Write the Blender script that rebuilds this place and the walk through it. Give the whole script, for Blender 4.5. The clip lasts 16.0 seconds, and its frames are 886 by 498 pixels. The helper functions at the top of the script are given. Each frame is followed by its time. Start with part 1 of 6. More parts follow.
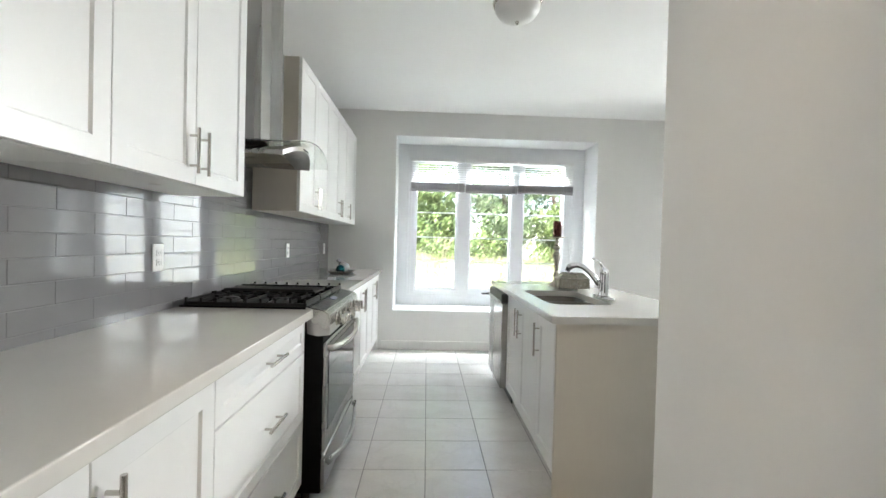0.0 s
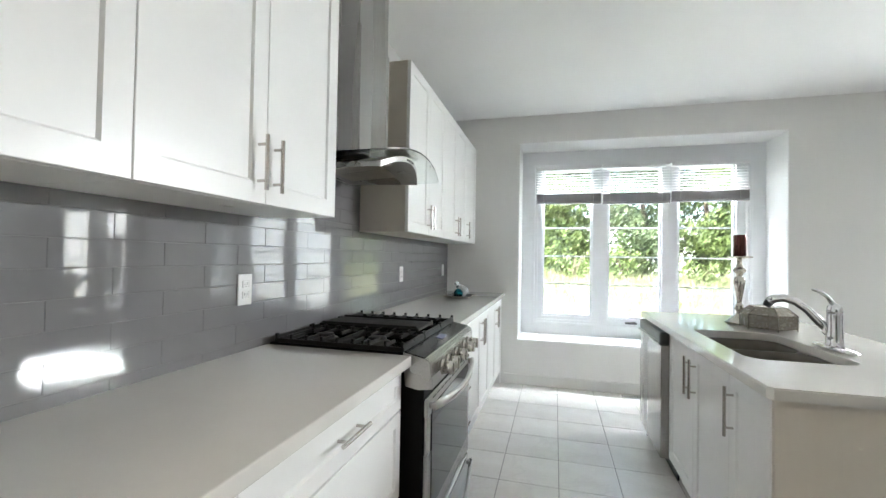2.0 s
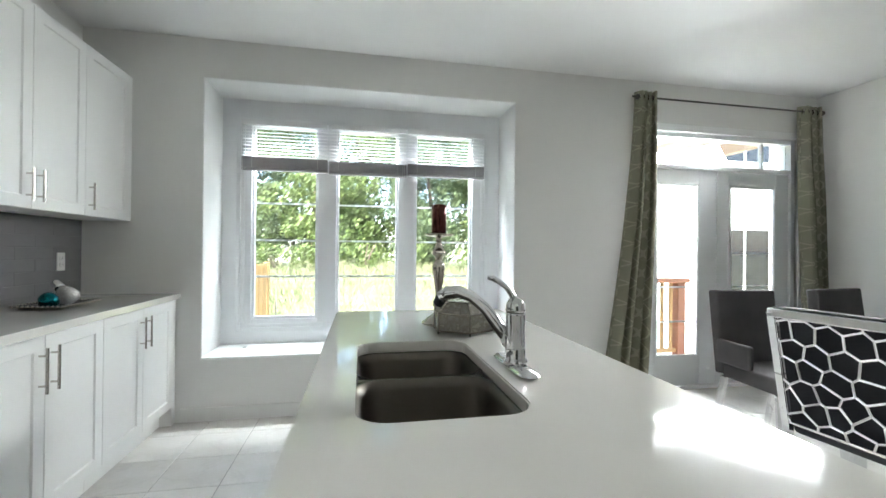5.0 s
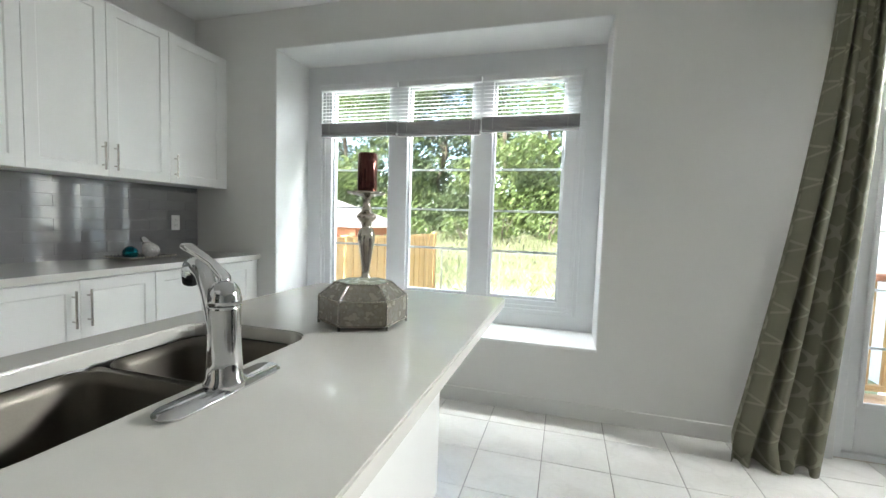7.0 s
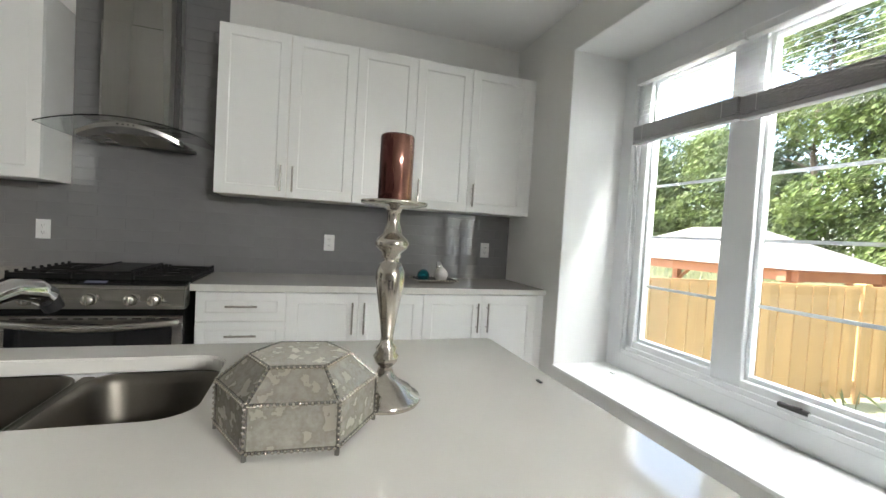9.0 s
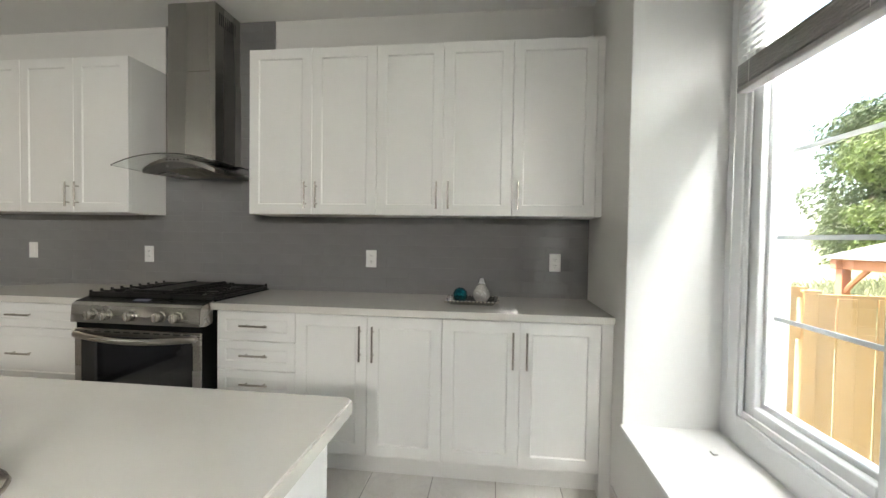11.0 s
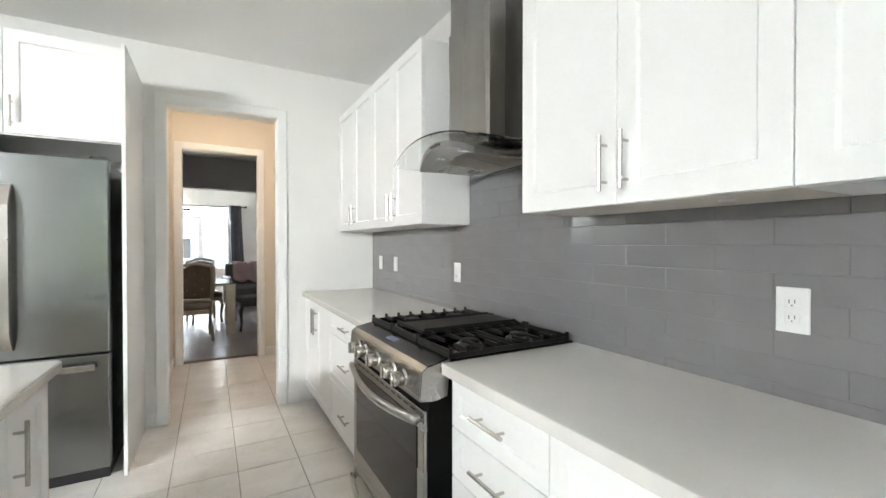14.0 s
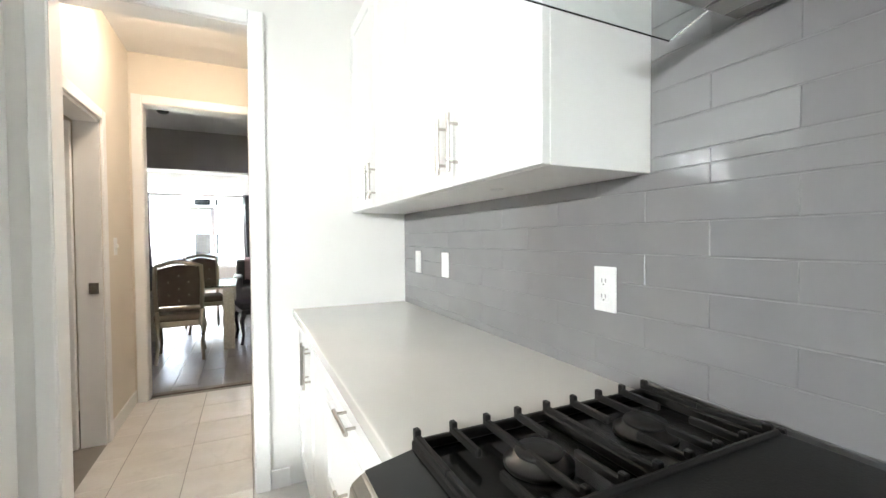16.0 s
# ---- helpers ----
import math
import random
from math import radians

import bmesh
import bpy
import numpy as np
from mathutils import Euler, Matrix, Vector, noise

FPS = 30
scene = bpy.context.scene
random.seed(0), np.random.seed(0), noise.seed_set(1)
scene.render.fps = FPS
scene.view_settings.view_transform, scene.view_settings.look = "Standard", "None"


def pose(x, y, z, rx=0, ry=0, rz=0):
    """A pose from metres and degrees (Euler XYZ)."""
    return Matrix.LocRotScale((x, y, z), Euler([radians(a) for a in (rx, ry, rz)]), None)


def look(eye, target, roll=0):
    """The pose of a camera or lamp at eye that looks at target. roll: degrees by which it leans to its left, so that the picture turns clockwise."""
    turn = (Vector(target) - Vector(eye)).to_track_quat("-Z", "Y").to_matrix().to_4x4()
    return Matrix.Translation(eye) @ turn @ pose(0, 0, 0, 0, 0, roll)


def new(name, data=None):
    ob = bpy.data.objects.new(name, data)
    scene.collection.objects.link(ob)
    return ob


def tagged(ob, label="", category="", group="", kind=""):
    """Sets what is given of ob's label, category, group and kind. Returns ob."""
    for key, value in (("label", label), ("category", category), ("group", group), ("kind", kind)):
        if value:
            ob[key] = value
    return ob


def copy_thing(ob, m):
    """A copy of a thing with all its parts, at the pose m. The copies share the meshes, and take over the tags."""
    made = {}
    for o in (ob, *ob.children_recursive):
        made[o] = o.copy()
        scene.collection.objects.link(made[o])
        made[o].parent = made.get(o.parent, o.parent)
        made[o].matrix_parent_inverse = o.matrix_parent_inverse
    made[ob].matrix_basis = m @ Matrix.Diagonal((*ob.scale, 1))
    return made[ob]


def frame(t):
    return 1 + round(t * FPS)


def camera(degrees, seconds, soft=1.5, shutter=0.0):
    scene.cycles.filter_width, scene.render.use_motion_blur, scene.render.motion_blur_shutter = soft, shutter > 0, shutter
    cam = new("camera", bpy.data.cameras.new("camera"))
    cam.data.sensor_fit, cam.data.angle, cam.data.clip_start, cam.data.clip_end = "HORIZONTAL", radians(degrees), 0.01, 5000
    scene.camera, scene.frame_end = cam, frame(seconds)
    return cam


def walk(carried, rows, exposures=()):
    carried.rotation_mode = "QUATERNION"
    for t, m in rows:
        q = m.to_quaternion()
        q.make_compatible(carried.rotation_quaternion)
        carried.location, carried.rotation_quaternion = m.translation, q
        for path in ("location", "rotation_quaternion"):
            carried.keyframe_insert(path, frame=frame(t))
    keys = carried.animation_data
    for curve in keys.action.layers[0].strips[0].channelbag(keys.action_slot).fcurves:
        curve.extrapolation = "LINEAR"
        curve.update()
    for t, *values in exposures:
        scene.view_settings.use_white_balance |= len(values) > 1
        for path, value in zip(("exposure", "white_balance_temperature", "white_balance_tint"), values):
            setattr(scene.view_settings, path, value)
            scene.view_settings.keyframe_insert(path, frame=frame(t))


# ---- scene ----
cam = camera(93.5, 16.0)
PATH = [
    (0, (1.159, -0.102, 1.256), (1.237, 1.896, 1.229), 1.5),
    (0.5, (1.193, 0.015, 1.275), (0.94, 1.999, 1.263), 1.1),
    (1, (1.198, 0.1, 1.287), (0.678, 2.031, 1.293), 1.1),
    (1.5, (1.193, 0.233, 1.272), (0.6, 2.143, 1.288), 1.4),
    (2, (1.144, 0.392, 1.298), (0.625, 2.323, 1.337), 1.0),
    (2.5, (1.154, 0.536, 1.288), (0.706, 2.485, 1.331), 0.5),
    (3, (1.237, 0.759, 1.292), (0.886, 2.727, 1.336), 0.5),
    (3.5, (1.327, 0.92, 1.282), (1.213, 2.916, 1.31), 0.5),
    (4, (1.473, 1.152, 1.282), (1.75, 3.133, 1.289), 0.5),
    (4.2, (1.555, 1.239, 1.273), (1.958, 3.198, 1.287), 0.5),
    (6.3, (2.609, 1.779, 1.252), (2.68, 3.776, 1.183), 1.2),
    (6.5, (2.732, 1.833, 1.276), (2.641, 3.828, 1.165), 1.5),
    (7, (2.949, 2.051, 1.241), (2.388, 3.966, 1.107), 1.8),
    (7.5, (3.058, 2.36, 1.257), (1.98, 4.04, 1.144), 2.3),
    (8, (3.124, 2.632, 1.263), (1.553, 3.867, 1.182), 3.1),
    (8.2, (3.133, 2.746, 1.266), (1.434, 3.799, 1.189), 3.3),
    (10.3, (3.03, 3.911, 1.305), (1.055, 4.219, 1.24), 2.3),
    (10.5, (2.955, 3.978, 1.323), (0.967, 4.187, 1.26), 2.0),
    (11, (2.764, 4.197, 1.31), (0.779, 3.959, 1.258), 0.9),
    (11.5, (2.565, 4.385, 1.296), (0.698, 3.667, 1.262), 1.2),
    (12, (2.28, 4.411, 1.282), (0.549, 3.409, 1.276), 1.5),
    (12.5, (2.027, 4.393, 1.317), (0.462, 3.147, 1.295), 0.3),
    (13, (1.723, 4.329, 1.337), (0.437, 2.797, 1.3), 0.0),
    (13.5, (1.493, 4.131, 1.325), (0.464, 2.417, 1.285), 0.3),
    (14, (1.311, 3.872, 1.33), (0.339, 2.124, 1.309), 0.0),
    (14.5, (1.099, 3.597, 1.319), (0.136, 1.844, 1.314), 0.0),
    (15, (0.976, 3.267, 1.302), (-0.012, 1.528, 1.299), 0.4),
    (15.5, (0.923, 2.893, 1.303), (-0.102, 1.176, 1.279), -0.2),
    (16, (0.85, 2.514, 1.295), (0.0, 0.705, 1.247), -0.4),
]
EXPOSURES = [(0, 3.92, 6500, 9), (2, 3.82, 6400, 9), (4, 3.6, 6350, 8), (6.5, 3.16, 6550, 6), (8.2, 3.15, 6650, 9), (10.5, 3.0, 7200, 10), (11.5, 3.39, 7250, 10),
             (12, 3.71, 7600, 11), (12.5, 3.98, 7200, 11), (13, 4.07, 6500, 10), (13.5, 4.04, 6450, 10), (14.5, 4.25, 6700, 10), (15.5, 4.5, 6800, 10), (16, 4.58, 6500, 9)]
walk(cam, [(t, look(*p)) for t, *p in PATH], EXPOSURES)

# ---- light ----
LIGHT_N, LIGHT_D, LIGHT_L, HALL_GLOW = 17, 10, 90, 4.8
SUN_EL, SUN_AZ = 52, 200          # degrees; the sun stands behind the house
world = bpy.data.worlds.new("sky")
world.use_nodes = True
scene.world = world
wn = world.node_tree.nodes
sky = wn.new("ShaderNodeTexSky")
sky.sky_type, sky.sun_disc = "NISHITA", False
sky.sun_elevation, sky.sun_rotation = radians(SUN_EL), radians(SUN_AZ)
sky.dust_density = 2.0
wn["Background"].inputs["Strength"].default_value = 0.15
world.node_tree.links.new(sky.outputs[0], wn["Background"].inputs["Color"])
sun = new("sun", bpy.data.lights.new("sun", "SUN"))
sun.data.energy, sun.data.angle, sun.data.color = 3.0, radians(0.6), (1.0, 0.95, 0.87)
saz, sel = radians(SUN_AZ), radians(SUN_EL)
sun.matrix_world = look((math.sin(saz) * math.cos(sel) * 30, math.cos(saz) * math.cos(sel) * 30, math.sin(sel) * 30), (0, 0, 0))


def area_light(name, m, w, h, power, colour):
    d = bpy.data.lights.new(name, "AREA")
    d.shape, d.size, d.size_y, d.energy, d.color = "RECTANGLE", w, h, power, colour
    ob = new(name, d)
    ob.matrix_world = m
    return ob


def bulb(name, x, y, z, power, colour, r=0.06):
    d = bpy.data.lights.new(name, "POINT")
    d.energy, d.color, d.shadow_soft_size = power, colour, r
    ob = new(name, d)
    ob.location = (x, y, z)
    return ob


# skylight entering under the heads of the kitchen window, the patio door and the living room window
area_light("window_light_north", look((1.97, 5.43, 2.45), (1.97, 4.43, 1.45)), 2.2, 0.12, LIGHT_N, (0.9, 0.96, 1.0))
area_light("window_light_door", look((5.24, 4.945, 2.195), (1.5, 2.3, -0.2)), 1.52, 0.22, LIGHT_D, (0.95, 0.98, 1.0)).data.spread = radians(105)
area_light("window_light_living", look((1.85, -8.5, 2.36), (1.85, -7.0, 1.3)), 1.7, 0.14, LIGHT_L, (0.9, 0.96, 1.0))


# ---- materials ----
def mat(name, colour, rough=0.5, metal=0.0, second=None, scale=8.0, amount=0.5, fine=120.0, bump=0.05, dist=0.002,
        stretch=(1, 1, 1), island=0.0, random_tone=0.0, coat=0.0, rough_var=0.08, spec=0.5, coat_ior=1.5):
    """Two scales of variation (blotches and grain), fine relief and uneven gloss."""
    m = bpy.data.materials.new(name)
    m.use_nodes = True
    nt, L = m.node_tree, m.node_tree.links
    b = nt.nodes["Principled BSDF"]
    b.inputs["Metallic"].default_value = metal
    b.inputs["Coat Weight"].default_value, b.inputs["Coat IOR"].default_value, b.inputs["Coat Roughness"].default_value = coat, coat_ior, 0.015
    b.inputs["Specular IOR Level"].default_value = spec
    co = nt.nodes.new("ShaderNodeTexCoord")
    mp = nt.nodes.new("ShaderNodeMapping")
    mp.inputs["Scale"].default_value = stretch
    L.new(co.outputs["Object"], mp.inputs[0])
    big = nt.nodes.new("ShaderNodeTexNoise")
    big.inputs["Scale"].default_value, big.inputs["Detail"].default_value = scale, 4
    small = nt.nodes.new("ShaderNodeTexNoise")
    small.inputs["Scale"].default_value, small.inputs["Detail"].default_value = fine, 3
    L.new(mp.outputs[0], big.inputs["Vector"])
    L.new(mp.outputs[0], small.inputs["Vector"])
    second = second or tuple(c * 0.9 for c in colour)
    add = nt.nodes.new("ShaderNodeMath")
    add.operation = "MULTIPLY_ADD"
    L.new(small.outputs[0], add.inputs[0])
    add.inputs[1].default_value = 0.4
    L.new(big.outputs[0], add.inputs[2])
    ramp = nt.nodes.new("ShaderNodeMapRange")
    ramp.inputs["From Min"].default_value, ramp.inputs["From Max"].default_value = 0.45, 0.95
    ramp.inputs["To Max"].default_value = amount * 2
    L.new(add.outputs[0], ramp.inputs["Value"])
    mix = nt.nodes.new("ShaderNodeMix")
    mix.data_type = "RGBA"
    mix.inputs["A"].default_value, mix.inputs["B"].default_value = (*colour, 1), (*second, 1)
    L.new(ramp.outputs[0], mix.inputs["Factor"])
    out = mix.outputs["Result"]
    if random_tone or island:
        hsv = nt.nodes.new("ShaderNodeHueSaturation")
        src = nt.nodes.new("ShaderNodeObjectInfo" if random_tone else "ShaderNodeNewGeometry")
        mr = nt.nodes.new("ShaderNodeMapRange")
        k = random_tone or island
        mr.inputs["To Min"].default_value, mr.inputs["To Max"].default_value = 1 - k, 1 + k
        L.new(src.outputs["Random" if random_tone else "Random Per Island"], mr.inputs["Value"])
        L.new(mr.outputs[0], hsv.inputs["Value"])
        L.new(out, hsv.inputs["Color"])
        out = hsv.outputs[0]
    L.new(out, b.inputs["Base Color"])
    rr = nt.nodes.new("ShaderNodeMapRange")
    rr.inputs["To Min"].default_value, rr.inputs["To Max"].default_value = max(0, rough - rough_var), rough + rough_var
    L.new(big.outputs[0], rr.inputs["Value"])
    L.new(rr.outputs[0], b.inputs["Roughness"])
    if bump:
        bp = nt.nodes.new("ShaderNodeBump")
        bp.inputs["Strength"].default_value, bp.inputs["Distance"].default_value = bump, dist
        L.new(small.outputs[0], bp.inputs["Height"])
        L.new(bp.outputs[0], b.inputs["Normal"])
    return m


def glass(name, colour=(1, 1, 1), rough=0.0, mixin=0.0):
    m = bpy.data.materials.new(name)
    m.use_nodes = True
    b = m.node_tree.nodes["Principled BSDF"]
    b.inputs["Base Color"].default_value = (*colour, 1)
    b.inputs["Transmission Weight"].default_value, b.inputs["Roughness"].default_value, b.inputs["IOR"].default_value = 1.0, rough, 1.45
    return m


def glow(name, colour, strength):
    m = bpy.data.materials.new(name)
    m.use_nodes = True
    b = m.node_tree.nodes["Principled BSDF"]
    b.inputs["Base Color"].default_value = (*colour, 1)
    b.inputs["Emission Color"].default_value, b.inputs["Emission Strength"].default_value = (*colour, 1), strength
    return m


M = {
    "wall": mat("painted_wall", (0.77, 0.76, 0.735), 0.6, second=(0.74, 0.73, 0.705), scale=1.5, fine=260, bump=0.12, dist=0.001),
    "hallwall": mat("cream_wall", (0.72, 0.66, 0.57), 0.6, second=(0.69, 0.63, 0.54), scale=1.5, fine=260, bump=0.12, dist=0.001),
    "greywall": mat("grey_wall", (0.42, 0.41, 0.41), 0.6, second=(0.39, 0.38, 0.38), scale=1.5, fine=260, bump=0.1, dist=0.001),
    "ceil": mat("ceiling_paint", (0.87, 0.865, 0.855), 0.75, second=(0.85, 0.845, 0.835), scale=2, fine=340, bump=0.25, dist=0.0015),
    "trim": mat("white_trim", (0.82, 0.82, 0.81), 0.35, second=(0.79, 0.79, 0.78), scale=3, fine=90, bump=0.03),
    "cab": mat("white_cabinet", (0.83, 0.825, 0.805), 0.32, second=(0.81, 0.805, 0.785), scale=2.5, fine=70, bump=0.03),
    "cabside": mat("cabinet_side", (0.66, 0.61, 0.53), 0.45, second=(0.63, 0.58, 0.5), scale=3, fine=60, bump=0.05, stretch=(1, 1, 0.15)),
    "quartz": mat("quartz_counter", (0.69, 0.668, 0.625), 0.08, second=(0.65, 0.628, 0.585), scale=5, fine=420, amount=0.4, bump=0.0, rough_var=0.02, spec=0.5, coat=0.25, coat_ior=1.5),
    "subway": mat("grey_subway_tile", (0.212, 0.208, 0.208), 0.05, second=(0.2, 0.196, 0.196), scale=7, fine=12, bump=0.012, dist=0.003, random_tone=0.018, rough_var=0.015, spec=0.5, coat=0.5, coat_ior=1.65),
    "grout": mat("grout", (0.2, 0.196, 0.195), 0.6, scale=20, fine=200, bump=0.2),
    "floortile": mat("porcelain_floor_tile", (0.74, 0.72, 0.69), 0.22, second=(0.66, 0.635, 0.6), scale=3.5, fine=40, amount=0.6, bump=0.03, random_tone=0.03, stretch=(1, 1.6, 1)),
    "floorgrout": mat("floor_grout", (0.24, 0.225, 0.205), 0.9, scale=10, fine=200, bump=0.2),
    "steel": mat("brushed_steel", (0.42, 0.41, 0.39), 0.27, 1.0, second=(0.37, 0.36, 0.34), scale=5, fine=160, bump=0.02, stretch=(1, 1, 0.03)),
    "fridgesteel": mat("dark_brushed_steel", (0.27, 0.28, 0.275), 0.24, 1.0, second=(0.24, 0.25, 0.245), scale=4, fine=160, bump=0.02, stretch=(1, 1, 0.03)),
    "steelh": mat("brushed_steel_across", (0.46, 0.44, 0.41), 0.28, 1.0, second=(0.31, 0.3, 0.29), scale=5, fine=160, bump=0.02, stretch=(1, 0.03, 1)),
    "meshsteel": mat("filter_mesh_steel", (0.62, 0.58, 0.5), 0.42, 0.4, second=(0.54, 0.5, 0.43), scale=14, fine=260, bump=0.15),
    "darksteel": mat("dark_steel_side", (0.09, 0.085, 0.08), 0.3, 0.8, scale=6, fine=160, bump=0.02),
    "nickel": mat("brushed_nickel", (0.56, 0.53, 0.49), 0.24, 1.0, scale=12, fine=200, bump=0.02),
    "chrome": mat("chrome", (0.72, 0.72, 0.73), 0.07, 1.0, second=(0.68, 0.68, 0.69), scale=9, fine=60, bump=0.0, rough_var=0.03),
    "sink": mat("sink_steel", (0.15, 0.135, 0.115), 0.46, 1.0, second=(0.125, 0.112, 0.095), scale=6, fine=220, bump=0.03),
    "iron": mat("cast_iron", (0.009, 0.009, 0.009), 0.5, second=(0.014, 0.013, 0.012), scale=12, fine=300, bump=0.2, spec=0.22),
    "enamel": mat("black_enamel", (0.007, 0.007, 0.0075), 0.14, second=(0.011, 0.011, 0.011), scale=6, fine=150, bump=0.01, spec=0.3),
    "rangeside": mat("black_range_side", (0.004, 0.004, 0.004), 0.6, second=(0.006, 0.006, 0.006), scale=6, fine=160, bump=0.03, spec=0.08),
    "black": mat("black_plastic", (0.02, 0.02, 0.021), 0.4, scale=8, fine=200),
    "ovenglass": mat("oven_glass", (0.008, 0.008, 0.01), 0.04, second=(0.011, 0.011, 0.013), scale=4, fine=60, bump=0.0, rough_var=0.02, spec=0.45),
    "white": mat("white_plastic", (0.8, 0.8, 0.78), 0.3, scale=8, fine=80, bump=0.02),
    "slot": mat("outlet_slot", (0.05, 0.05, 0.05), 0.6, scale=10),
    "pvc": mat("white_window_frame", (0.8, 0.81, 0.82), 0.35, second=(0.77, 0.78, 0.79), scale=4, fine=60, bump=0.02),
    "blind": mat("white_blind", (0.78, 0.78, 0.78), 0.5, second=(0.74, 0.74, 0.74), scale=5, fine=60, bump=0.03),
    # the same white blind; shade of the backlit stack put into the colour
    "shadedblind": mat("shaded_blind_stack", (0.42, 0.41, 0.41), 0.55, second=(0.36, 0.35, 0.35), scale=6, fine=60, bump=0.05),
    "pane": glass("window_glass", (0.97, 0.99, 0.985)),
    "hoodglass": glass("hood_glass", (0.93, 0.97, 0.95)),
    "tableglass": glass("table_glass", (0.85, 0.93, 0.9)),
}



def add_veins(m, tint, scale, width, strength):
    """Thin wandering veins over the base colour, different on every piece."""
    nt, L = m.node_tree, m.node_tree.links
    b = nt.nodes["Principled BSDF"]
    old = b.inputs["Base Color"].links[0].from_socket
    co, info = nt.nodes.new("ShaderNodeTexCoord"), nt.nodes.new("ShaderNodeObjectInfo")
    shift = nt.nodes.new("ShaderNodeVectorMath")
    shift.operation = "MULTIPLY_ADD"
    shift.inputs[0].default_value = (31, 17, 5)
    L.new(info.outputs["Random"], shift.inputs[1])
    L.new(co.outputs["Object"], shift.inputs[2])
    nz = nt.nodes.new("ShaderNodeTexNoise")
    nz.inputs["Scale"].default_value, nz.inputs["Detail"].default_value, nz.inputs["Distortion"].default_value = scale, 5, 1.2
    L.new(shift.outputs[0], nz.inputs["Vector"])
    off = nt.nodes.new("ShaderNodeMath")
    off.operation = "SUBTRACT"
    off.inputs[1].default_value = 0.5
    L.new(nz.outputs[0], off.inputs[0])
    ab = nt.nodes.new("ShaderNodeMath")
    ab.operation = "ABSOLUTE"
    L.new(off.outputs[0], ab.inputs[0])
    mr = nt.nodes.new("ShaderNodeMapRange")
    mr.inputs["From Max"].default_value = width
    mr.inputs["To Min"].default_value, mr.inputs["To Max"].default_value = strength, 0.0
    L.new(ab.outputs[0], mr.inputs["Value"])
    mx = nt.nodes.new("ShaderNodeMix")
    mx.data_type = "RGBA"
    L.new(mr.outputs[0], mx.inputs["Factor"])
    L.new(old, mx.inputs["A"])
    mx.inputs["B"].default_value = (*tint, 1)
    L.new(mx.outputs["Result"], b.inputs["Base Color"])


add_veins(M["floortile"], (0.46, 0.44, 0.42), 2.2, 0.025, 0.16)


# ---- mesh helpers ----
ORIGIN = {}


def thing(name, at, label="", category="", group="", kind=""):
    ob = new(name)
    ob.empty_display_size = 0.1
    ob.location = at
    ORIGIN[ob] = Vector(at)
    return tagged(ob, label, category, group, kind)


def link_mesh(name, bm, material, smooth=False):
    me = bpy.data.meshes.new(name)
    bm.to_mesh(me)
    bm.free()
    me.materials.append(M[material] if isinstance(material, str) else material)
    if smooth:
        me.shade_smooth()
    return me


def part(name, bm, material, parent, label="", smooth=False):
    """One mesh under a thing or a part; coordinates are those of the place."""
    me = link_mesh(name, bm, material, smooth)
    o = ORIGIN[parent]
    me.transform(Matrix.Translation(-o))
    ob = new(name, me)
    ob.parent = parent
    ORIGIN[ob] = o
    return tagged(ob, label)


def solo(name, bm, material, label="", category="", group="", kind="", smooth=False):
    ob = new(name, link_mesh(name, bm, material, smooth))
    ORIGIN[ob] = Vector((0, 0, 0))
    return tagged(ob, label, category, group, kind)


def box(x0, x1, y0, y1, z0, z1, bev=0.0, bm=None, seg=1):
    bm = bm or bmesh.new()
    m = Matrix.LocRotScale(((x0 + x1) / 2, (y0 + y1) / 2, (z0 + z1) / 2), None, (abs(x1 - x0), abs(y1 - y0), abs(z1 - z0)))
    vs = bmesh.ops.create_cube(bm, size=1, matrix=m)["verts"]
    if bev:
        es = list({e for v in vs for e in v.link_edges})
        bmesh.ops.bevel(bm, geom=es, offset=bev, segments=seg, affect="EDGES", profile=0.6)
    return bm


def rod(p0, p1, r, r2=None, seg=14, bm=None):
    bm = bm or bmesh.new()
    p0, p1 = Vector(p0), Vector(p1)
    d = p1 - p0
    m = Matrix.Translation((p0 + p1) / 2) @ d.to_track_quat("Z", "Y").to_matrix().to_4x4()
    bmesh.ops.create_cone(bm, cap_ends=True, segments=seg, radius1=r, radius2=r if r2 is None else r2, depth=d.length, matrix=m)
    return bm


def lathe(profile, seg=24, m=Matrix(), bm=None, squash=1.0):
    """A turned body from (radius, height) pairs."""
    bm = bm or bmesh.new()
    rings = []
    for r, z in profile:
        rings.append([bm.verts.new(m @ Vector((r * math.cos(2 * math.pi * i / seg), squash * r * math.sin(2 * math.pi * i / seg), z))) for i in range(seg)])
    for a, b in zip(rings, rings[1:]):
        for i in range(seg):
            bm.faces.new((a[i], a[(i + 1) % seg], b[(i + 1) % seg], b[i]))
    bm.faces.new(rings[0][::-1])
    bm.faces.new(rings[-1])
    return bm


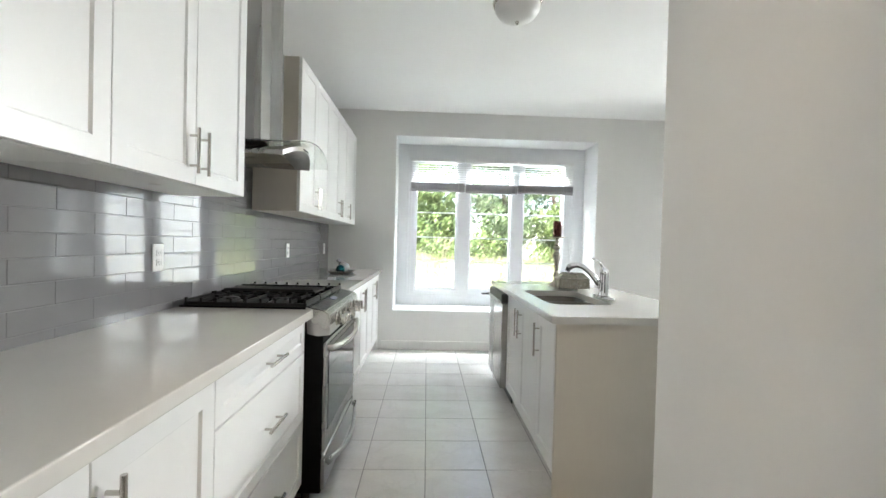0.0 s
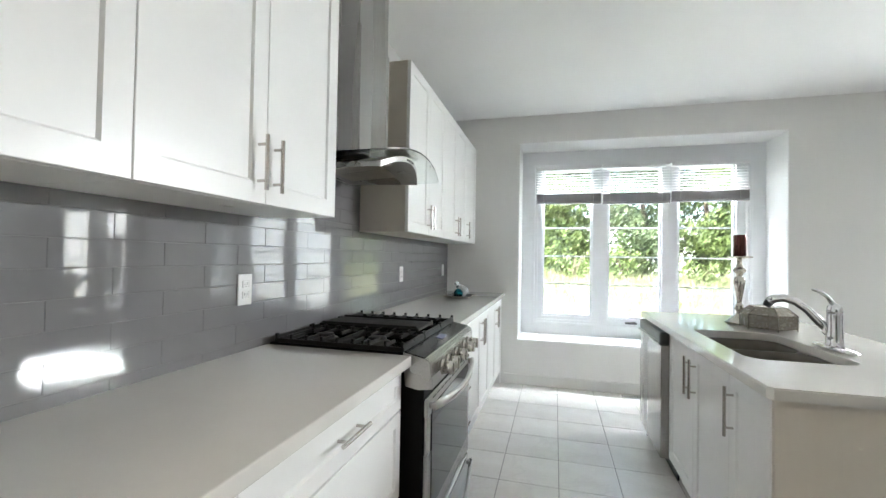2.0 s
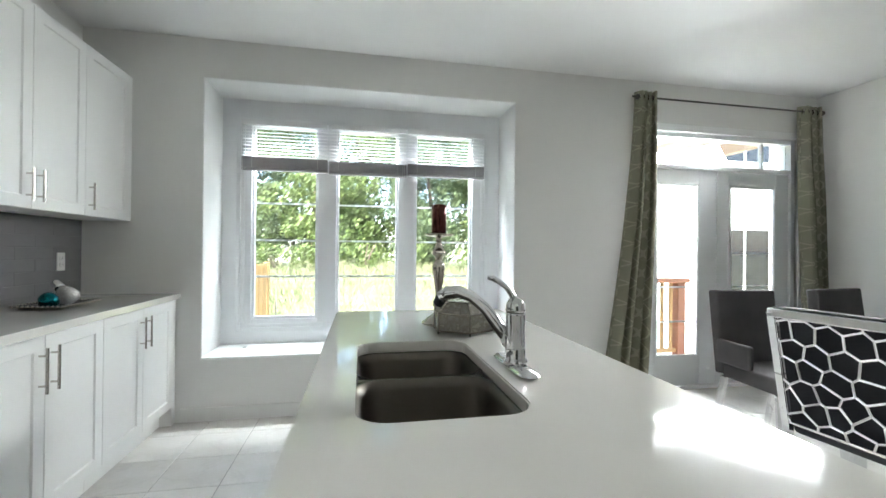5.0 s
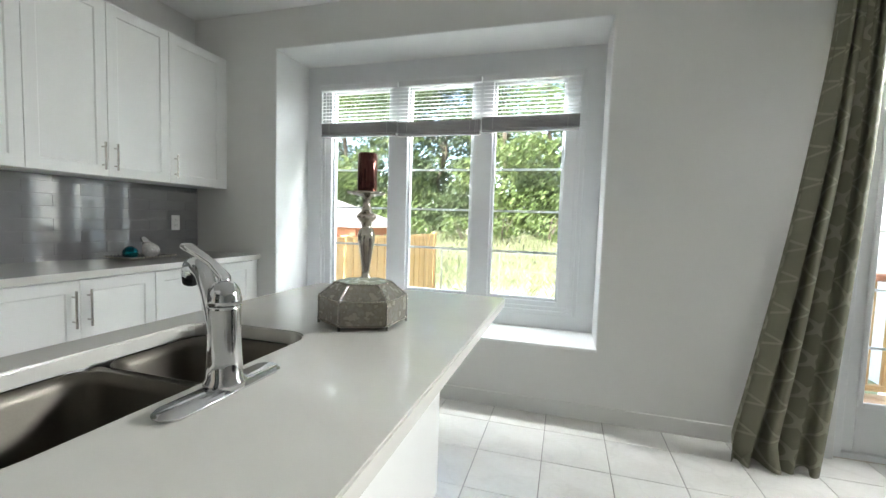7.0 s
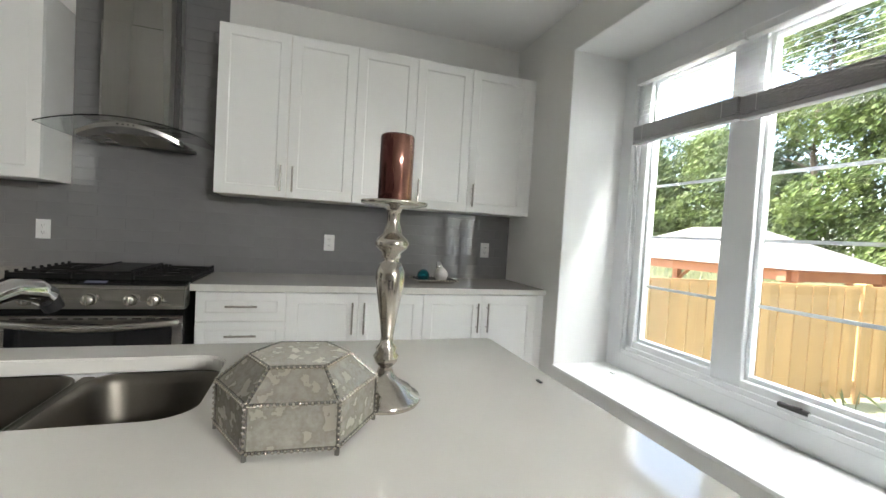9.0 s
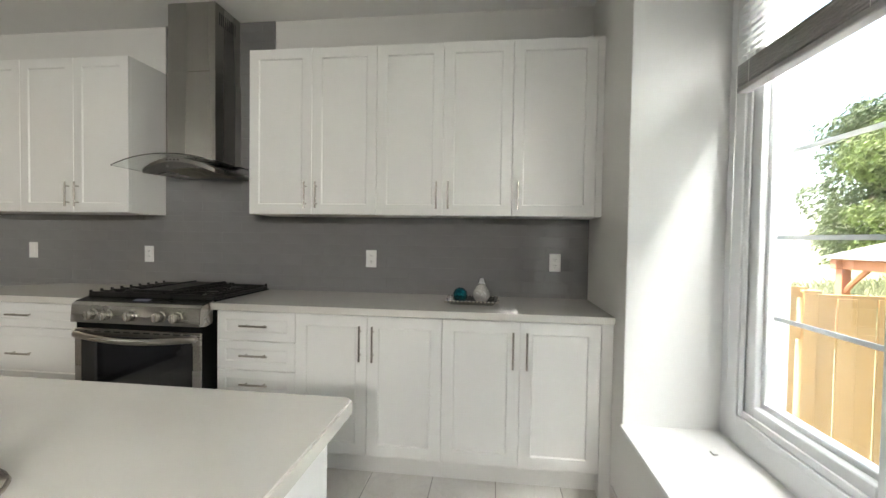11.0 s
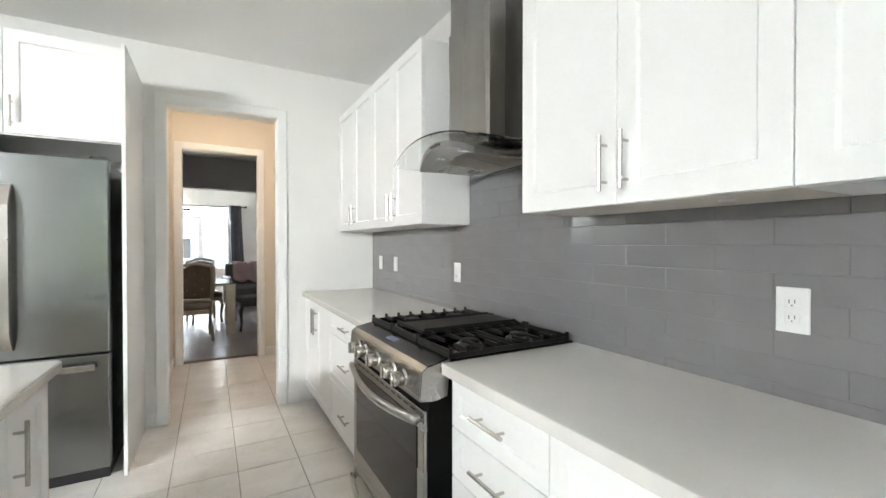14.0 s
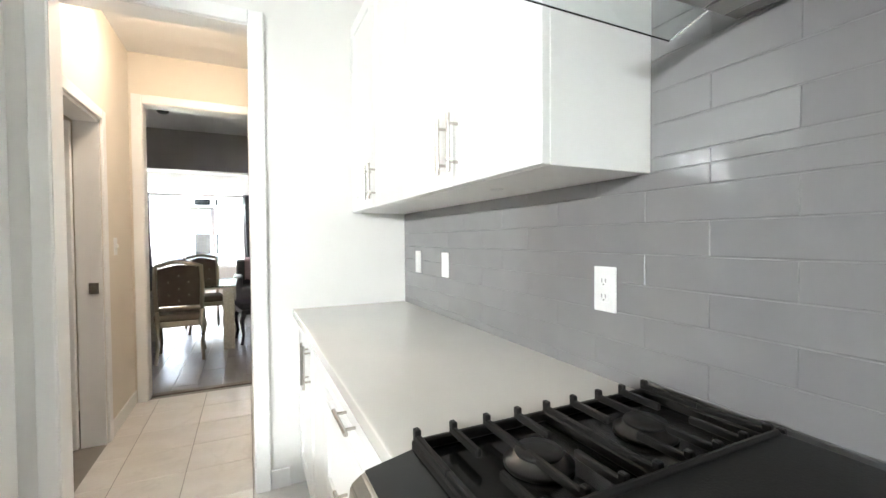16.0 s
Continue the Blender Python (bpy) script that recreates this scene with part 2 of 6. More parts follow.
def sweep(points, radius, seg=10, bm=None, flat=1.0):
    """A round bar along points; radius may be a list; flat squeezes it upright."""
    bm = bm or bmesh.new()
    pts = [Vector(p) for p in points]
    rs = radius if isinstance(radius, (list, tuple)) else [radius] * len(pts)
    rings = []
    for i, p in enumerate(pts):
        d = (pts[min(i + 1, len(pts) - 1)] - pts[max(i - 1, 0)]).normalized()
        side = d.cross(Vector((0, 0, 1)))
        side = side.normalized() if side.length > 0.01 else Vector((1, 0, 0))
        up = side.cross(d)
        rings.append([bm.verts.new(p + (side * math.cos(2 * math.pi * k / seg) + up * flat * math.sin(2 * math.pi * k / seg)) * rs[i]) for k in range(seg)])
    for a, b in zip(rings, rings[1:]):
        for k in range(seg):
            bm.faces.new((a[k], a[(k + 1) % seg], b[(k + 1) % seg], b[k]))
    bm.faces.new(rings[0][::-1])
    bm.faces.new(rings[-1])
    return bm


def prism(outline, z0, z1, bm=None, bev=0.0):
    bm = bm or bmesh.new()
    lo = [bm.verts.new((x, y, z0)) for x, y in outline]
    hi = [bm.verts.new((x, y, z1)) for x, y in outline]
    n = len(outline)
    for i in range(n):
        bm.faces.new((lo[i], lo[(i + 1) % n], hi[(i + 1) % n], hi[i]))
    f0, f1 = bm.faces.new(lo[::-1]), bm.faces.new(hi)
    bmesh.ops.recalc_face_normals(bm, faces=bm.faces)
    if bev:
        bmesh.ops.bevel(bm, geom=list(f0.edges) + list(f1.edges), offset=bev, segments=2, affect="EDGES")
    return bm


def rounded_rect(x0, x1, y0, y1, r, n=6):
    out = []
    for cx, cy, a in ((x1 - r, y1 - r, 0), (x0 + r, y1 - r, 90), (x0 + r, y0 + r, 180), (x1 - r, y0 + r, 270)):
        for i in range(n + 1):
            t = radians(a + 90 * i / n)
            out.append((cx + r * math.cos(t), cy + r * math.sin(t)))
    return out


def slab_with_hole(outer, inner, z0, z1, bm=None):
    """A flat plate between two outlines with an equal count of points."""
    bm = bm or bmesh.new()
    n = len(outer)
    v = {(k, z): [bm.verts.new((x, y, z)) for x, y in o] for k, o in (("o", outer), ("i", inner)) for z in (z0, z1)}
    for i in range(n):
        j = (i + 1) % n
        bm.faces.new((v["o", z1][i], v["o", z1][j], v["i", z1][j], v["i", z1][i]))
        bm.faces.new((v["o", z0][j], v["o", z0][i], v["i", z0][i], v["i", z0][j]))
        bm.faces.new((v["o", z0][i], v["o", z0][j], v["o", z1][j], v["o", z1][i]))
        bm.faces.new((v["i", z0][j], v["i", z0][i], v["i", z1][i], v["i", z1][j]))
    return bm


def pull(parent, x, y, z, length, facing, upright=True):
    """A brushed bar pull on two short posts; facing is the outward normal."""
    n = Vector(facing)
    along = Vector((0, 0, 1)) if upright else Vector((-n.y, n.x, 0))
    c = Vector((x, y, z)) + n * 0.03
    bm = rod(c - along * length / 2, c + along * length / 2, 0.006)
    for s in (-0.33, 0.33):
        q = c + along * length * s
        rod(q, q - n * 0.03, 0.0045, seg=10, bm=bm)
    return part("handle", bm, "nickel", parent, "brushed nickel bar pull", smooth=False)


def shaker(axis, p, sgn, a0, a1, z0, z1, rail=0.06, depth=0.007, thick=0.02, bm=None):
    """A shaker front: stiles, rails and a sunk panel with a small inner slope, on the plane axis = p, facing sgn."""
    bm = bm or bmesh.new()
    gap = 0.0015
    a0, a1, z0, z1 = a0 + gap, a1 - gap, z0 + gap, z1 - gap
    s = 0.006

    def at(a, d, z):
        q = p + sgn * d
        return (q, a, z) if axis == "x" else (a, q, z)
    loops = []
    for inset, d in ((0, 0), (0, thick - 0.0015), (0.0015, thick), (rail, thick), (rail + s, thick - depth)):
        loops.append([bm.verts.new(at(a, d, z)) for a, z in ((a0 + inset, z0 + inset), (a1 - inset, z0 + inset), (a1 - inset, z1 - inset), (a0 + inset, z1 - inset))])
    for u, w in zip(loops, loops[1:]):
        for i in range(4):
            bm.faces.new((u[i], u[(i + 1) % 4], w[(i + 1) % 4], w[i]))
    bm.faces.new(loops[-1])
    bm.faces.new(loops[0][::-1])
    bmesh.ops.recalc_face_normals(bm, faces=bm.faces)
    return bm


# ---- the kitchen shell ----
CEIL, NORTH, SOUTH, EAST = 2.79, 4.805, 0.195, 6.3
RX0, RX1, RZ0, RZ1, RY = 0.772, 3.172, 0.464, 2.508, 5.22
DX0, DX1, DZ = 4.42, 6.06, 2.36          # patio door opening
OX0, OX1, OZ = 0.828, 1.597, 2.372          # doorway to the hall
HALL_S = -1.535

bm = box(-0.15, 0, SOUTH - 0.125, 5.5, -0.3, 3.0)
solo("wall_west", bm, "wall", "pale grey painted wall behind the counters", "wall", kind="structure")
bm = box(0, RX0, NORTH, 5.5, -0.3, 3.0)
box(RX0, RX1, NORTH, 5.5, -0.3, RZ0 - 0.02, bm=bm)
box(RX0, RX1, NORTH, 5.5, RZ1, 3.0, bm=bm)
box(RX1, DX0, NORTH, 5.5, -0.3, 3.0, bm=bm)
solo("wall_north", bm, "wall", "pale grey painted wall with a deep window recess", "wall", kind="structure")
bm = box(DX0, DX1, NORTH, 4.98, DZ, 3.0)
box(DX1, EAST + 0.15, NORTH, 4.98, -0.3, 3.0, bm=bm)
solo("wall_north_door", bm, "wall", "pale grey painted wall round the patio door", "wall", kind="structure")
bm = box(EAST, EAST + 0.15, -1.62, NORTH, -0.3, 3.0)
solo("wall_east", bm, "wall", "pale grey painted wall", "wall", kind="structure")
bm = box(0, OX0, SOUTH - 0.125, SOUTH, 0, CEIL)
box(OX0, OX1, SOUTH - 0.125, SOUTH, OZ, CEIL, bm=bm)
box(OX1, 2.8, SOUTH - 0.125, SOUTH, 0, CEIL, bm=bm)
solo("wall_south", bm, "wall", "pale painted wall with a cased doorway", "wall", kind="structure")
bm = box(2.8, 2.92, -1.5, SOUTH, 0, CEIL)
box(2.92, EAST, -1.62, -1.5, 0, CEIL, bm=bm)
solo("wall_south_east", bm, "wall", "pale painted wall", "wall", kind="structure")
solo("ceiling", box(-0.15, EAST + 0.15, -1.62, NORTH, CEIL, CEIL + 0.2), "ceil", "white painted ceiling", "ceiling", kind="structure")
solo("window_seat", box(RX0 + 0.002, RX1 - 0.002, NORTH - 0.012, RY + 0.02, RZ0 - 0.02, RZ0, 0.003), "trim", "white painted sill board of the window recess", "window sill", kind="structure")
bm = bmesh.new()
box(RX0 + 0.001, RX0 + 0.006, NORTH + 0.002, RY, RZ0, RZ1 - 0.006, bm=bm)
box(RX1 - 0.006, RX1 - 0.001, NORTH + 0.002, RY, RZ0, RZ1 - 0.006, bm=bm)
box(RX0 + 0.001, RX1 - 0.001, NORTH + 0.002, RY, RZ1 - 0.006, RZ1 - 0.001, bm=bm)
solo("trim_recess", bm, "trim", "white painted lining of the window recess", "trim", kind="structure")

# ---- the triple window ----
win = thing("window_1", (1.97, RY, RZ0), "white triple window with slim muntins and raised blinds", "window", kind="structure")
WX = (0.925, 3.02)
WZ = (0.6, 2.32)
bm = bmesh.new()
for a0, a1, c0, c1 in ((RX0, WX[0], RZ0, RZ1), (WX[1], RX1, RZ0, RZ1), (WX[0], WX[1], RZ0, WZ[0]), (WX[0], WX[1], WZ[1], RZ1)):
    box(a0, a1, RY, RY + 0.04, c0, c1, bm=bm)
part("window_casing", bm, "pvc", win)
bm = bmesh.new()
for i, inset in ((0, 0.045), (1, 0.075)):
    y0, y1 = RY - 0.016 + 0.007 * i, RY
    a0, a1, c0, c1 = WX[0] - 0.075 + inset, WX[1] + 0.075 - inset, WZ[0] - 0.075 + inset, WZ[1] + 0.075 - inset
    for q in ((a0, a0 + 0.03, c0, c1), (a1 - 0.03, a1, c0, c1), (a0 + 0.03, a1 - 0.03, c0, c0 + 0.03), (a0 + 0.03, a1 - 0.03, c1 - 0.03, c1)):
        box(q[0], q[1], y0, y1, q[2], q[3], 0.003, bm=bm)
part("window_moulding", bm, "pvc", win)
GLASS = ((1.006, 1.538), (1.696, 2.23), (2.382, 2.912))
GZ = (0.665, 2.3)
bm = bmesh.new()
yg0, yg1 = RY + 0.005, RY + 0.1
edges = [WX[0]] + [v for g in GLASS for v in g] + [WX[1]]
for a0, a1 in zip(edges[::2], edges[1::2]):
    box(a0, a1, yg0, yg1, WZ[0], WZ[1], 0.004, bm=bm)
for g in GLASS:
    box(g[0], g[1], yg0, yg1, WZ[0], GZ[0], 0.004, bm=bm)
    box(g[0], g[1], yg0, yg1, GZ[1], WZ[1], 0.004, bm=bm)
part("window_frame", bm, "pvc", win)
for k, g in enumerate(GLASS):
    bm = bmesh.new()
    for q in ((g[0], g[0] + 0.02, GZ[0], GZ[1]), (g[1] - 0.02, g[1], GZ[0], GZ[1]), (g[0] + 0.02, g[1] - 0.02, GZ[0], GZ[0] + 0.022), (g[0] + 0.02, g[1] - 0.02, GZ[1] - 0.02, GZ[1])):
        box(q[0], q[1], RY + 0.03, RY + 0.075, q[2], q[3], 0.003, bm=bm)
    sash = part("sash", bm, "pvc", win)
    part("pane", box(g[0] + 0.02, g[1] - 0.02, RY + 0.05, RY + 0.056, GZ[0] + 0.02, GZ[1] - 0.02), "pane", sash).visible_shadow = False
    bm = bmesh.new()
    for z in (1.648, 1.332, 1.022):
        box(g[0] + 0.02, g[1] - 0.02, RY + 0.06, RY + 0.066, z - 0.008, z + 0.008, bm=bm)
    part("muntin", bm, "pvc", sash)
    if k == 1:
        bm = box(g[0] + 0.18, g[0] + 0.3, RY - 0.012, RY + 0.006, 0.615, 0.635, 0.003)
        rod((g[0] + 0.2, RY - 0.015, 0.63), (g[0] + 0.28, RY - 0.02, 0.64), 0.006, bm=bm)
        part("crank", bm, "slot", win, "dark folding window crank")
BL = ((0.935, 1.622), (1.63, 2.297), (2.305, 3.01))
for k, (a0, a1) in enumerate(BL):
    bl = thing("window_blind", ((a0 + a1) / 2, RY - 0.03, 1.91), "white slatted blind drawn halfway up, shade painted on its slat stack", "blind", "blinds of the window")
    part("headrail", box(a0, a1, RY - 0.056, RY - 0.016, 2.285, 2.325, 0.003), "blind", bl)
    for j in range(9):
        z = 2.03 + j * 0.028
        bm = bmesh.new()
        vs = [bm.verts.new(v) for v in ((a0 + 0.005, RY - 0.056, z - 0.009), (a1 - 0.005, RY - 0.056, z - 0.009), (a1 - 0.005, RY - 0.036, z + 0.002), (a0 + 0.005, RY - 0.036, z + 0.002), (a1 - 0.005, RY - 0.016, z + 0.009), (a0 + 0.005, RY - 0.016, z + 0.009))]
        bm.faces.new(vs[:4]); bm.faces.new((vs[3], vs[2], vs[4], vs[5]))
        bmesh.ops.solidify(bm, geom=bm.faces[:], thickness=0.0018)
        part("slat", bm, "blind", bl)
    drop = (0.0, -0.01, 0.004)[k]
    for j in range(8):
        part("stacked_slat", box(a0 + 0.004, a1 - 0.004, RY - 0.058, RY - 0.014, 1.938 + drop + j * 0.0105, 1.945 + drop + j * 0.0105), "shadedblind", bl)
    part("bottom_rail", box(a0 + 0.004, a1 - 0.004, RY - 0.06, RY - 0.012, 1.91 + drop, 1.933 + drop, 0.004), "shadedblind", bl)
    for f in (0.12, 0.88):
        x = a0 + (a1 - a0) * f
        part("cord", rod((x, RY - 0.06, 1.93), (x, RY - 0.06, 2.29), 0.0012, seg=6), "white", bl)
bm = rod((2.26, RY - 0.066, 1.25), (2.26, RY - 0.066, 2.29), 0.0014, seg=6)
rod((2.275, RY - 0.066, 1.2), (2.275, RY - 0.066, 2.29), 0.0014, seg=6, bm=bm)
lathe([(0.002, 0), (0.005, 0.005), (0.003, 0.03)], 8, Matrix.Translation((2.26, RY - 0.066, 1.22)), bm)
solo("blind_cord", bm, "white", "thin white pull cord of a blind", "cord")
bm = rod((0.95, RY - 0.066, 0.75), (0.95, RY - 0.066, 2.29), 0.0014, seg=6)
solo("blind_cord", bm, "white", "thin white pull cord hanging by the recess", "cord")
solo("paper_scrap", box(0.985, 1.015, 5.08, 5.1, RZ0, RZ0 + 0.008, 0.002), "white", "small white scrap on the window sill", "scrap")

# ---- the patio door ----
pd = thing("door_1", (5.24, NORTH + 0.05, 0), "white double patio door with glazed leaves and a transom", "door", kind="structure")
bm = bmesh.new()
y0, y1 = NORTH + 0.02, NORTH + 0.12
for q in ((DX0, DX0 + 0.05, 0, DZ), (DX1 - 0.05, DX1, 0, DZ), (DX0 + 0.05, DX1 - 0.05, DZ - 0.04, DZ), (DX0 + 0.05, DX1 - 0.05, 2.03, 2.07), (DX0 + 0.05, DX1 - 0.05, 0, 0.03)):
    box(q[0], q[1], y0, y1, q[2], q[3], 0.003, bm=bm)
part("door_frame", bm, "pvc", pd)
bm = bmesh.new()
for q in ((DX0 - 0.07, DX0, 0, DZ + 0.07), (DX1, DX1 + 0.07, 0, DZ + 0.07), (DX0, DX1, DZ, DZ + 0.07)):
    box(q[0], q[1], NORTH - 0.015, NORTH + 0.02, q[2], q[3], 0.004, bm=bm)
part("door_casing", bm, "trim", pd)
tr = part("transom_bar", box(5.7, 5.72, y0 + 0.03, y0 + 0.07, 2.07, DZ - 0.04), "pvc", pd)
part("pane", box(DX0 + 0.05, DX1 - 0.05, y0 + 0.05, y0 + 0.056, 2.07, DZ - 0.04), "pane", pd).visible_shadow = False
for a0, a1, g0, g1 in ((DX0 + 0.052, 5.188, 4.53, 5.005), (5.194, DX1 - 0.052, 5.32, 5.86)):
    bm = bmesh.new()
    for q in ((a0, g0, 0.035, 2.026), (g1, a1, 0.035, 2.026), (g0, g1, 0.035, 0.295), (g0, g1, 1.9, 2.026)):
        box(q[0], q[1], y0 + 0.02, y0 + 0.065, q[2], q[3], 0.003, bm=bm)
    leaf = part("door_leaf", bm, "pvc", pd)
    bm = bmesh.new()
    for q in ((g0, g0 + 0.025, 0.295, 1.9), (g1 - 0.025, g1, 0.295, 1.9), (g0 + 0.025, g1 - 0.025, 0.295, 0.32), (g0 + 0.025, g1 - 0.025, 1.875, 1.9)):
        box(q[0], q[1], y0 + 0.01, y0 + 0.03, q[2], q[3], 0.004, bm=bm)
    part("glass_bead", bm, "pvc", leaf)
    part("pane", box(g0, g1, y0 + 0.038, y0 + 0.044, 0.295, 1.9), "pane", leaf).visible_shadow = False
    bm = bmesh.new()
    for k in range(1, 5):
        z = 0.3 + k * 0.32
        box(g0 + 0.02, g1 - 0.02, y0 + 0.046, y0 + 0.052, z - 0.007, z + 0.007, bm=bm)
    part("muntin", bm, "pvc", leaf)

# ---- doorway casing and hall ----
def casing(name, x0, x1, ztop, y, sgn, w=0.07, label="white painted door casing"):
    c = thing(name, ((x0 + x1) / 2, y, 0), label, "door casing", kind="structure")
    t = 0.018
    for q in ((x0 - w, x0, 0, ztop + w), (x1, x1 + w, 0, ztop + w), (x0, x1, ztop, ztop + w)):
        bm = box(q[0], q[1], y, y + sgn * t, q[2], q[3], 0.004)
        part("casing_board", bm, "trim", c)
    return c


def jamb(name, x0, x1, ztop, ya, yb):
    bm = box(x0 - 0.012, x0 + 0.004, ya, yb, 0, ztop - 0.004)
    box(x1 - 0.004, x1 + 0.012, ya, yb, 0, ztop - 0.004, bm=bm)
    box(x0 - 0.012, x1 + 0.012, ya, yb, ztop - 0.004, ztop + 0.012, bm=bm)
    return solo(name, bm, "trim", "white painted door lining", "door lining", kind="structure")


casing("trim_doorway", OX0, OX1, OZ, SOUTH, 1)
casing("trim_doorway", OX0, OX1, OZ, SOUTH - 0.125, -1)
jamb("trim_lining", OX0, OX1, OZ, SOUTH - 0.128, SOUTH + 0.003)
IX0, IX1, IZ = 0.825, 1.593, 2.39
HX = 1.68
HB = HALL_S - 0.12
bm = box(-0.02, IX0, HB, HALL_S, 0, CEIL)
box(IX0, IX1, HB, HALL_S, IZ, CEIL, bm=bm)
box(IX1, 2.8, HB, HALL_S, 0, CEIL, bm=bm)
solo("wall_hall_south", bm, "hallwall", "cream painted wall of the pantry hall", "wall", kind="structure")
PY0, PY1, PZ = -0.80, 0.0, 2.06          # pantry door opening in the hall's side wall
bm = box(HX, HX + 0.11, HALL_S, PY0, 0, CEIL)
box(HX, HX + 0.11, PY1, SOUTH - 0.125, 0, CEIL, bm=bm)
box(HX, HX + 0.11, PY0, PY1, PZ, CEIL, bm=bm)
solo("wall_hall_east", bm, "hallwall", "cream painted wall with a pantry doorway", "wall", kind="structure")
solo("wall_hall_west", box(-0.14, -0.02, HB, SOUTH - 0.13, 0, CEIL), "hallwall", "cream painted wall behind the pantry counter", "wall", kind="structure")
solo("wall_hall_north", box(-0.02, OX0 - 0.072, SOUTH - 0.131, SOUTH - 0.127, 0, CEIL), "hallwall", "cream painted back of the kitchen wall", "wall", kind="structure")
casing("trim_inner_doorway", IX0, IX1, IZ, HALL_S, 1)
jamb("trim_inner_lining", IX0, IX1, IZ, HB - 0.003, HALL_S + 0.003)
bm = bmesh.new()
for q in ((PY0 - 0.07, PY0, 0, PZ + 0.07), (PY1, PY1 + 0.06, 0, PZ + 0.07), (PY0, PY1, PZ, PZ + 0.07)):
    box(HX - 0.016, HX, q[0], q[1], q[2], q[3], 0.004, bm=bm)
solo("trim_pantry_door", bm, "trim", "white painted casing of the pantry door", "door casing", kind="structure")
bm = box(HX + 0.001, HX + 0.13, PY0 + 0.001, PY0 + 0.02, 0, PZ - 0.02)
box(HX + 0.001, HX + 0.13, PY1 - 0.02, PY1 - 0.001, 0, PZ - 0.02, bm=bm)
box(HX + 0.001, HX + 0.13, PY0 + 0.001, PY1 - 0.001, PZ - 0.02, PZ, bm=bm)
solo("trim_pantry_lining", bm, "trim", "white painted lining of the pantry door", "door lining", kind="structure")
bm = box(2.78, 2.8, HALL_S, SOUTH - 0.13, 0, CEIL)
solo("wall_pantry", bm, "hallwall", "cream painted wall inside the pantry", "wall", kind="structure")

bm = bmesh.new()
for q in ((RX0 - 0.13, DX0 - 0.08, NORTH - 0.012, NORTH), (DX1 + 0.08, EAST, NORTH - 0.012, NORTH), (EAST - 0.012, EAST, -1.5, NORTH - 0.012)):
    box(*q, 0, 0.1, 0.003, bm=bm)
box(OX1 + 0.072, 1.74, SOUTH, SOUTH + 0.012, 0, 0.1, 0.003, bm=bm)
box(0.66, OX0 - 0.072, SOUTH, SOUTH + 0.012, 0, 0.1, 0.003, bm=bm)
box(HX - 0.012, HX, HALL_S, PY0 - 0.072, 0, 0.1, 0.003, bm=bm)
box(0.62, IX0 - 0.072, HALL_S, HALL_S + 0.012, 0, 0.1, 0.003, bm=bm)
solo("baseboard", bm, "wall", "pale painted baseboard", "baseboard", kind="structure")

# ---- wall cabinets ----
UX, UB, UT = 0.316, 1.443, 2.455


def wall_cabinet(y0, y1, doors, label, left_end=False, right_end=False, handle_side=None):
    c = thing("wall_cabinet", (0.16, (y0 + y1) / 2, UB), label, "wall cabinet", "wall cabinets")
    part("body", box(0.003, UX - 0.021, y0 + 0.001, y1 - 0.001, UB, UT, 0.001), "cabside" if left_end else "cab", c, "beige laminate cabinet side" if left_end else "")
    w = (y1 - y0) / doors
    for i in range(doors):
        a0, a1 = y0 + i * w, y0 + (i + 1) * w
        d = part("door", shaker("x", UX - 0.02, 1, a0, a1, UB, UT), "cab", c)
        hy = a1 - 0.035 if (doors == 2 and i == 0) or handle_side == 1 else a0 + 0.035
        pull(d, UX, hy, UB + 0.118, 0.16, (1, 0, 0))
    return c


wall_cabinet(SOUTH + 0.003, 1.04, 2, "white two-door shaker wall cabinet with bar pulls")
wall_cabinet(1.04, 1.845, 2, "white two-door shaker wall cabinet beside the hood")
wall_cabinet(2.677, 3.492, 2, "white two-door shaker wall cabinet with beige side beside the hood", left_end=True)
wall_cabinet(3.492, 4.298, 2, "white two-door shaker wall cabinet over the counter")
wall_cabinet(4.298, 4.765, 1, "white single-door shaker wall cabinet by the window wall")
solo("cabinet_filler", box(0.003, UX - 0.004, 4.767, NORTH - 0.002, UB, UT, 0.001), "cab", "white filler strip between cabinet and wall", "filler strip")
bm = bmesh.new()
for x, y in ((0.17, 1.45), (0.17, 3.3), (0.16, 4.0)):
    rod((x, y, UB - 0.004), (x, y, UB - 0.0005), 0.02, seg=16, bm=bm)
    solo("screw_cap", bm, "white", "small white cap under a wall cabinet", "cap")
    bm = bmesh.new()
bm.free()

# ---- base cabinets ----
BX, TOE, WT = 0.61, 0.115, 0.892


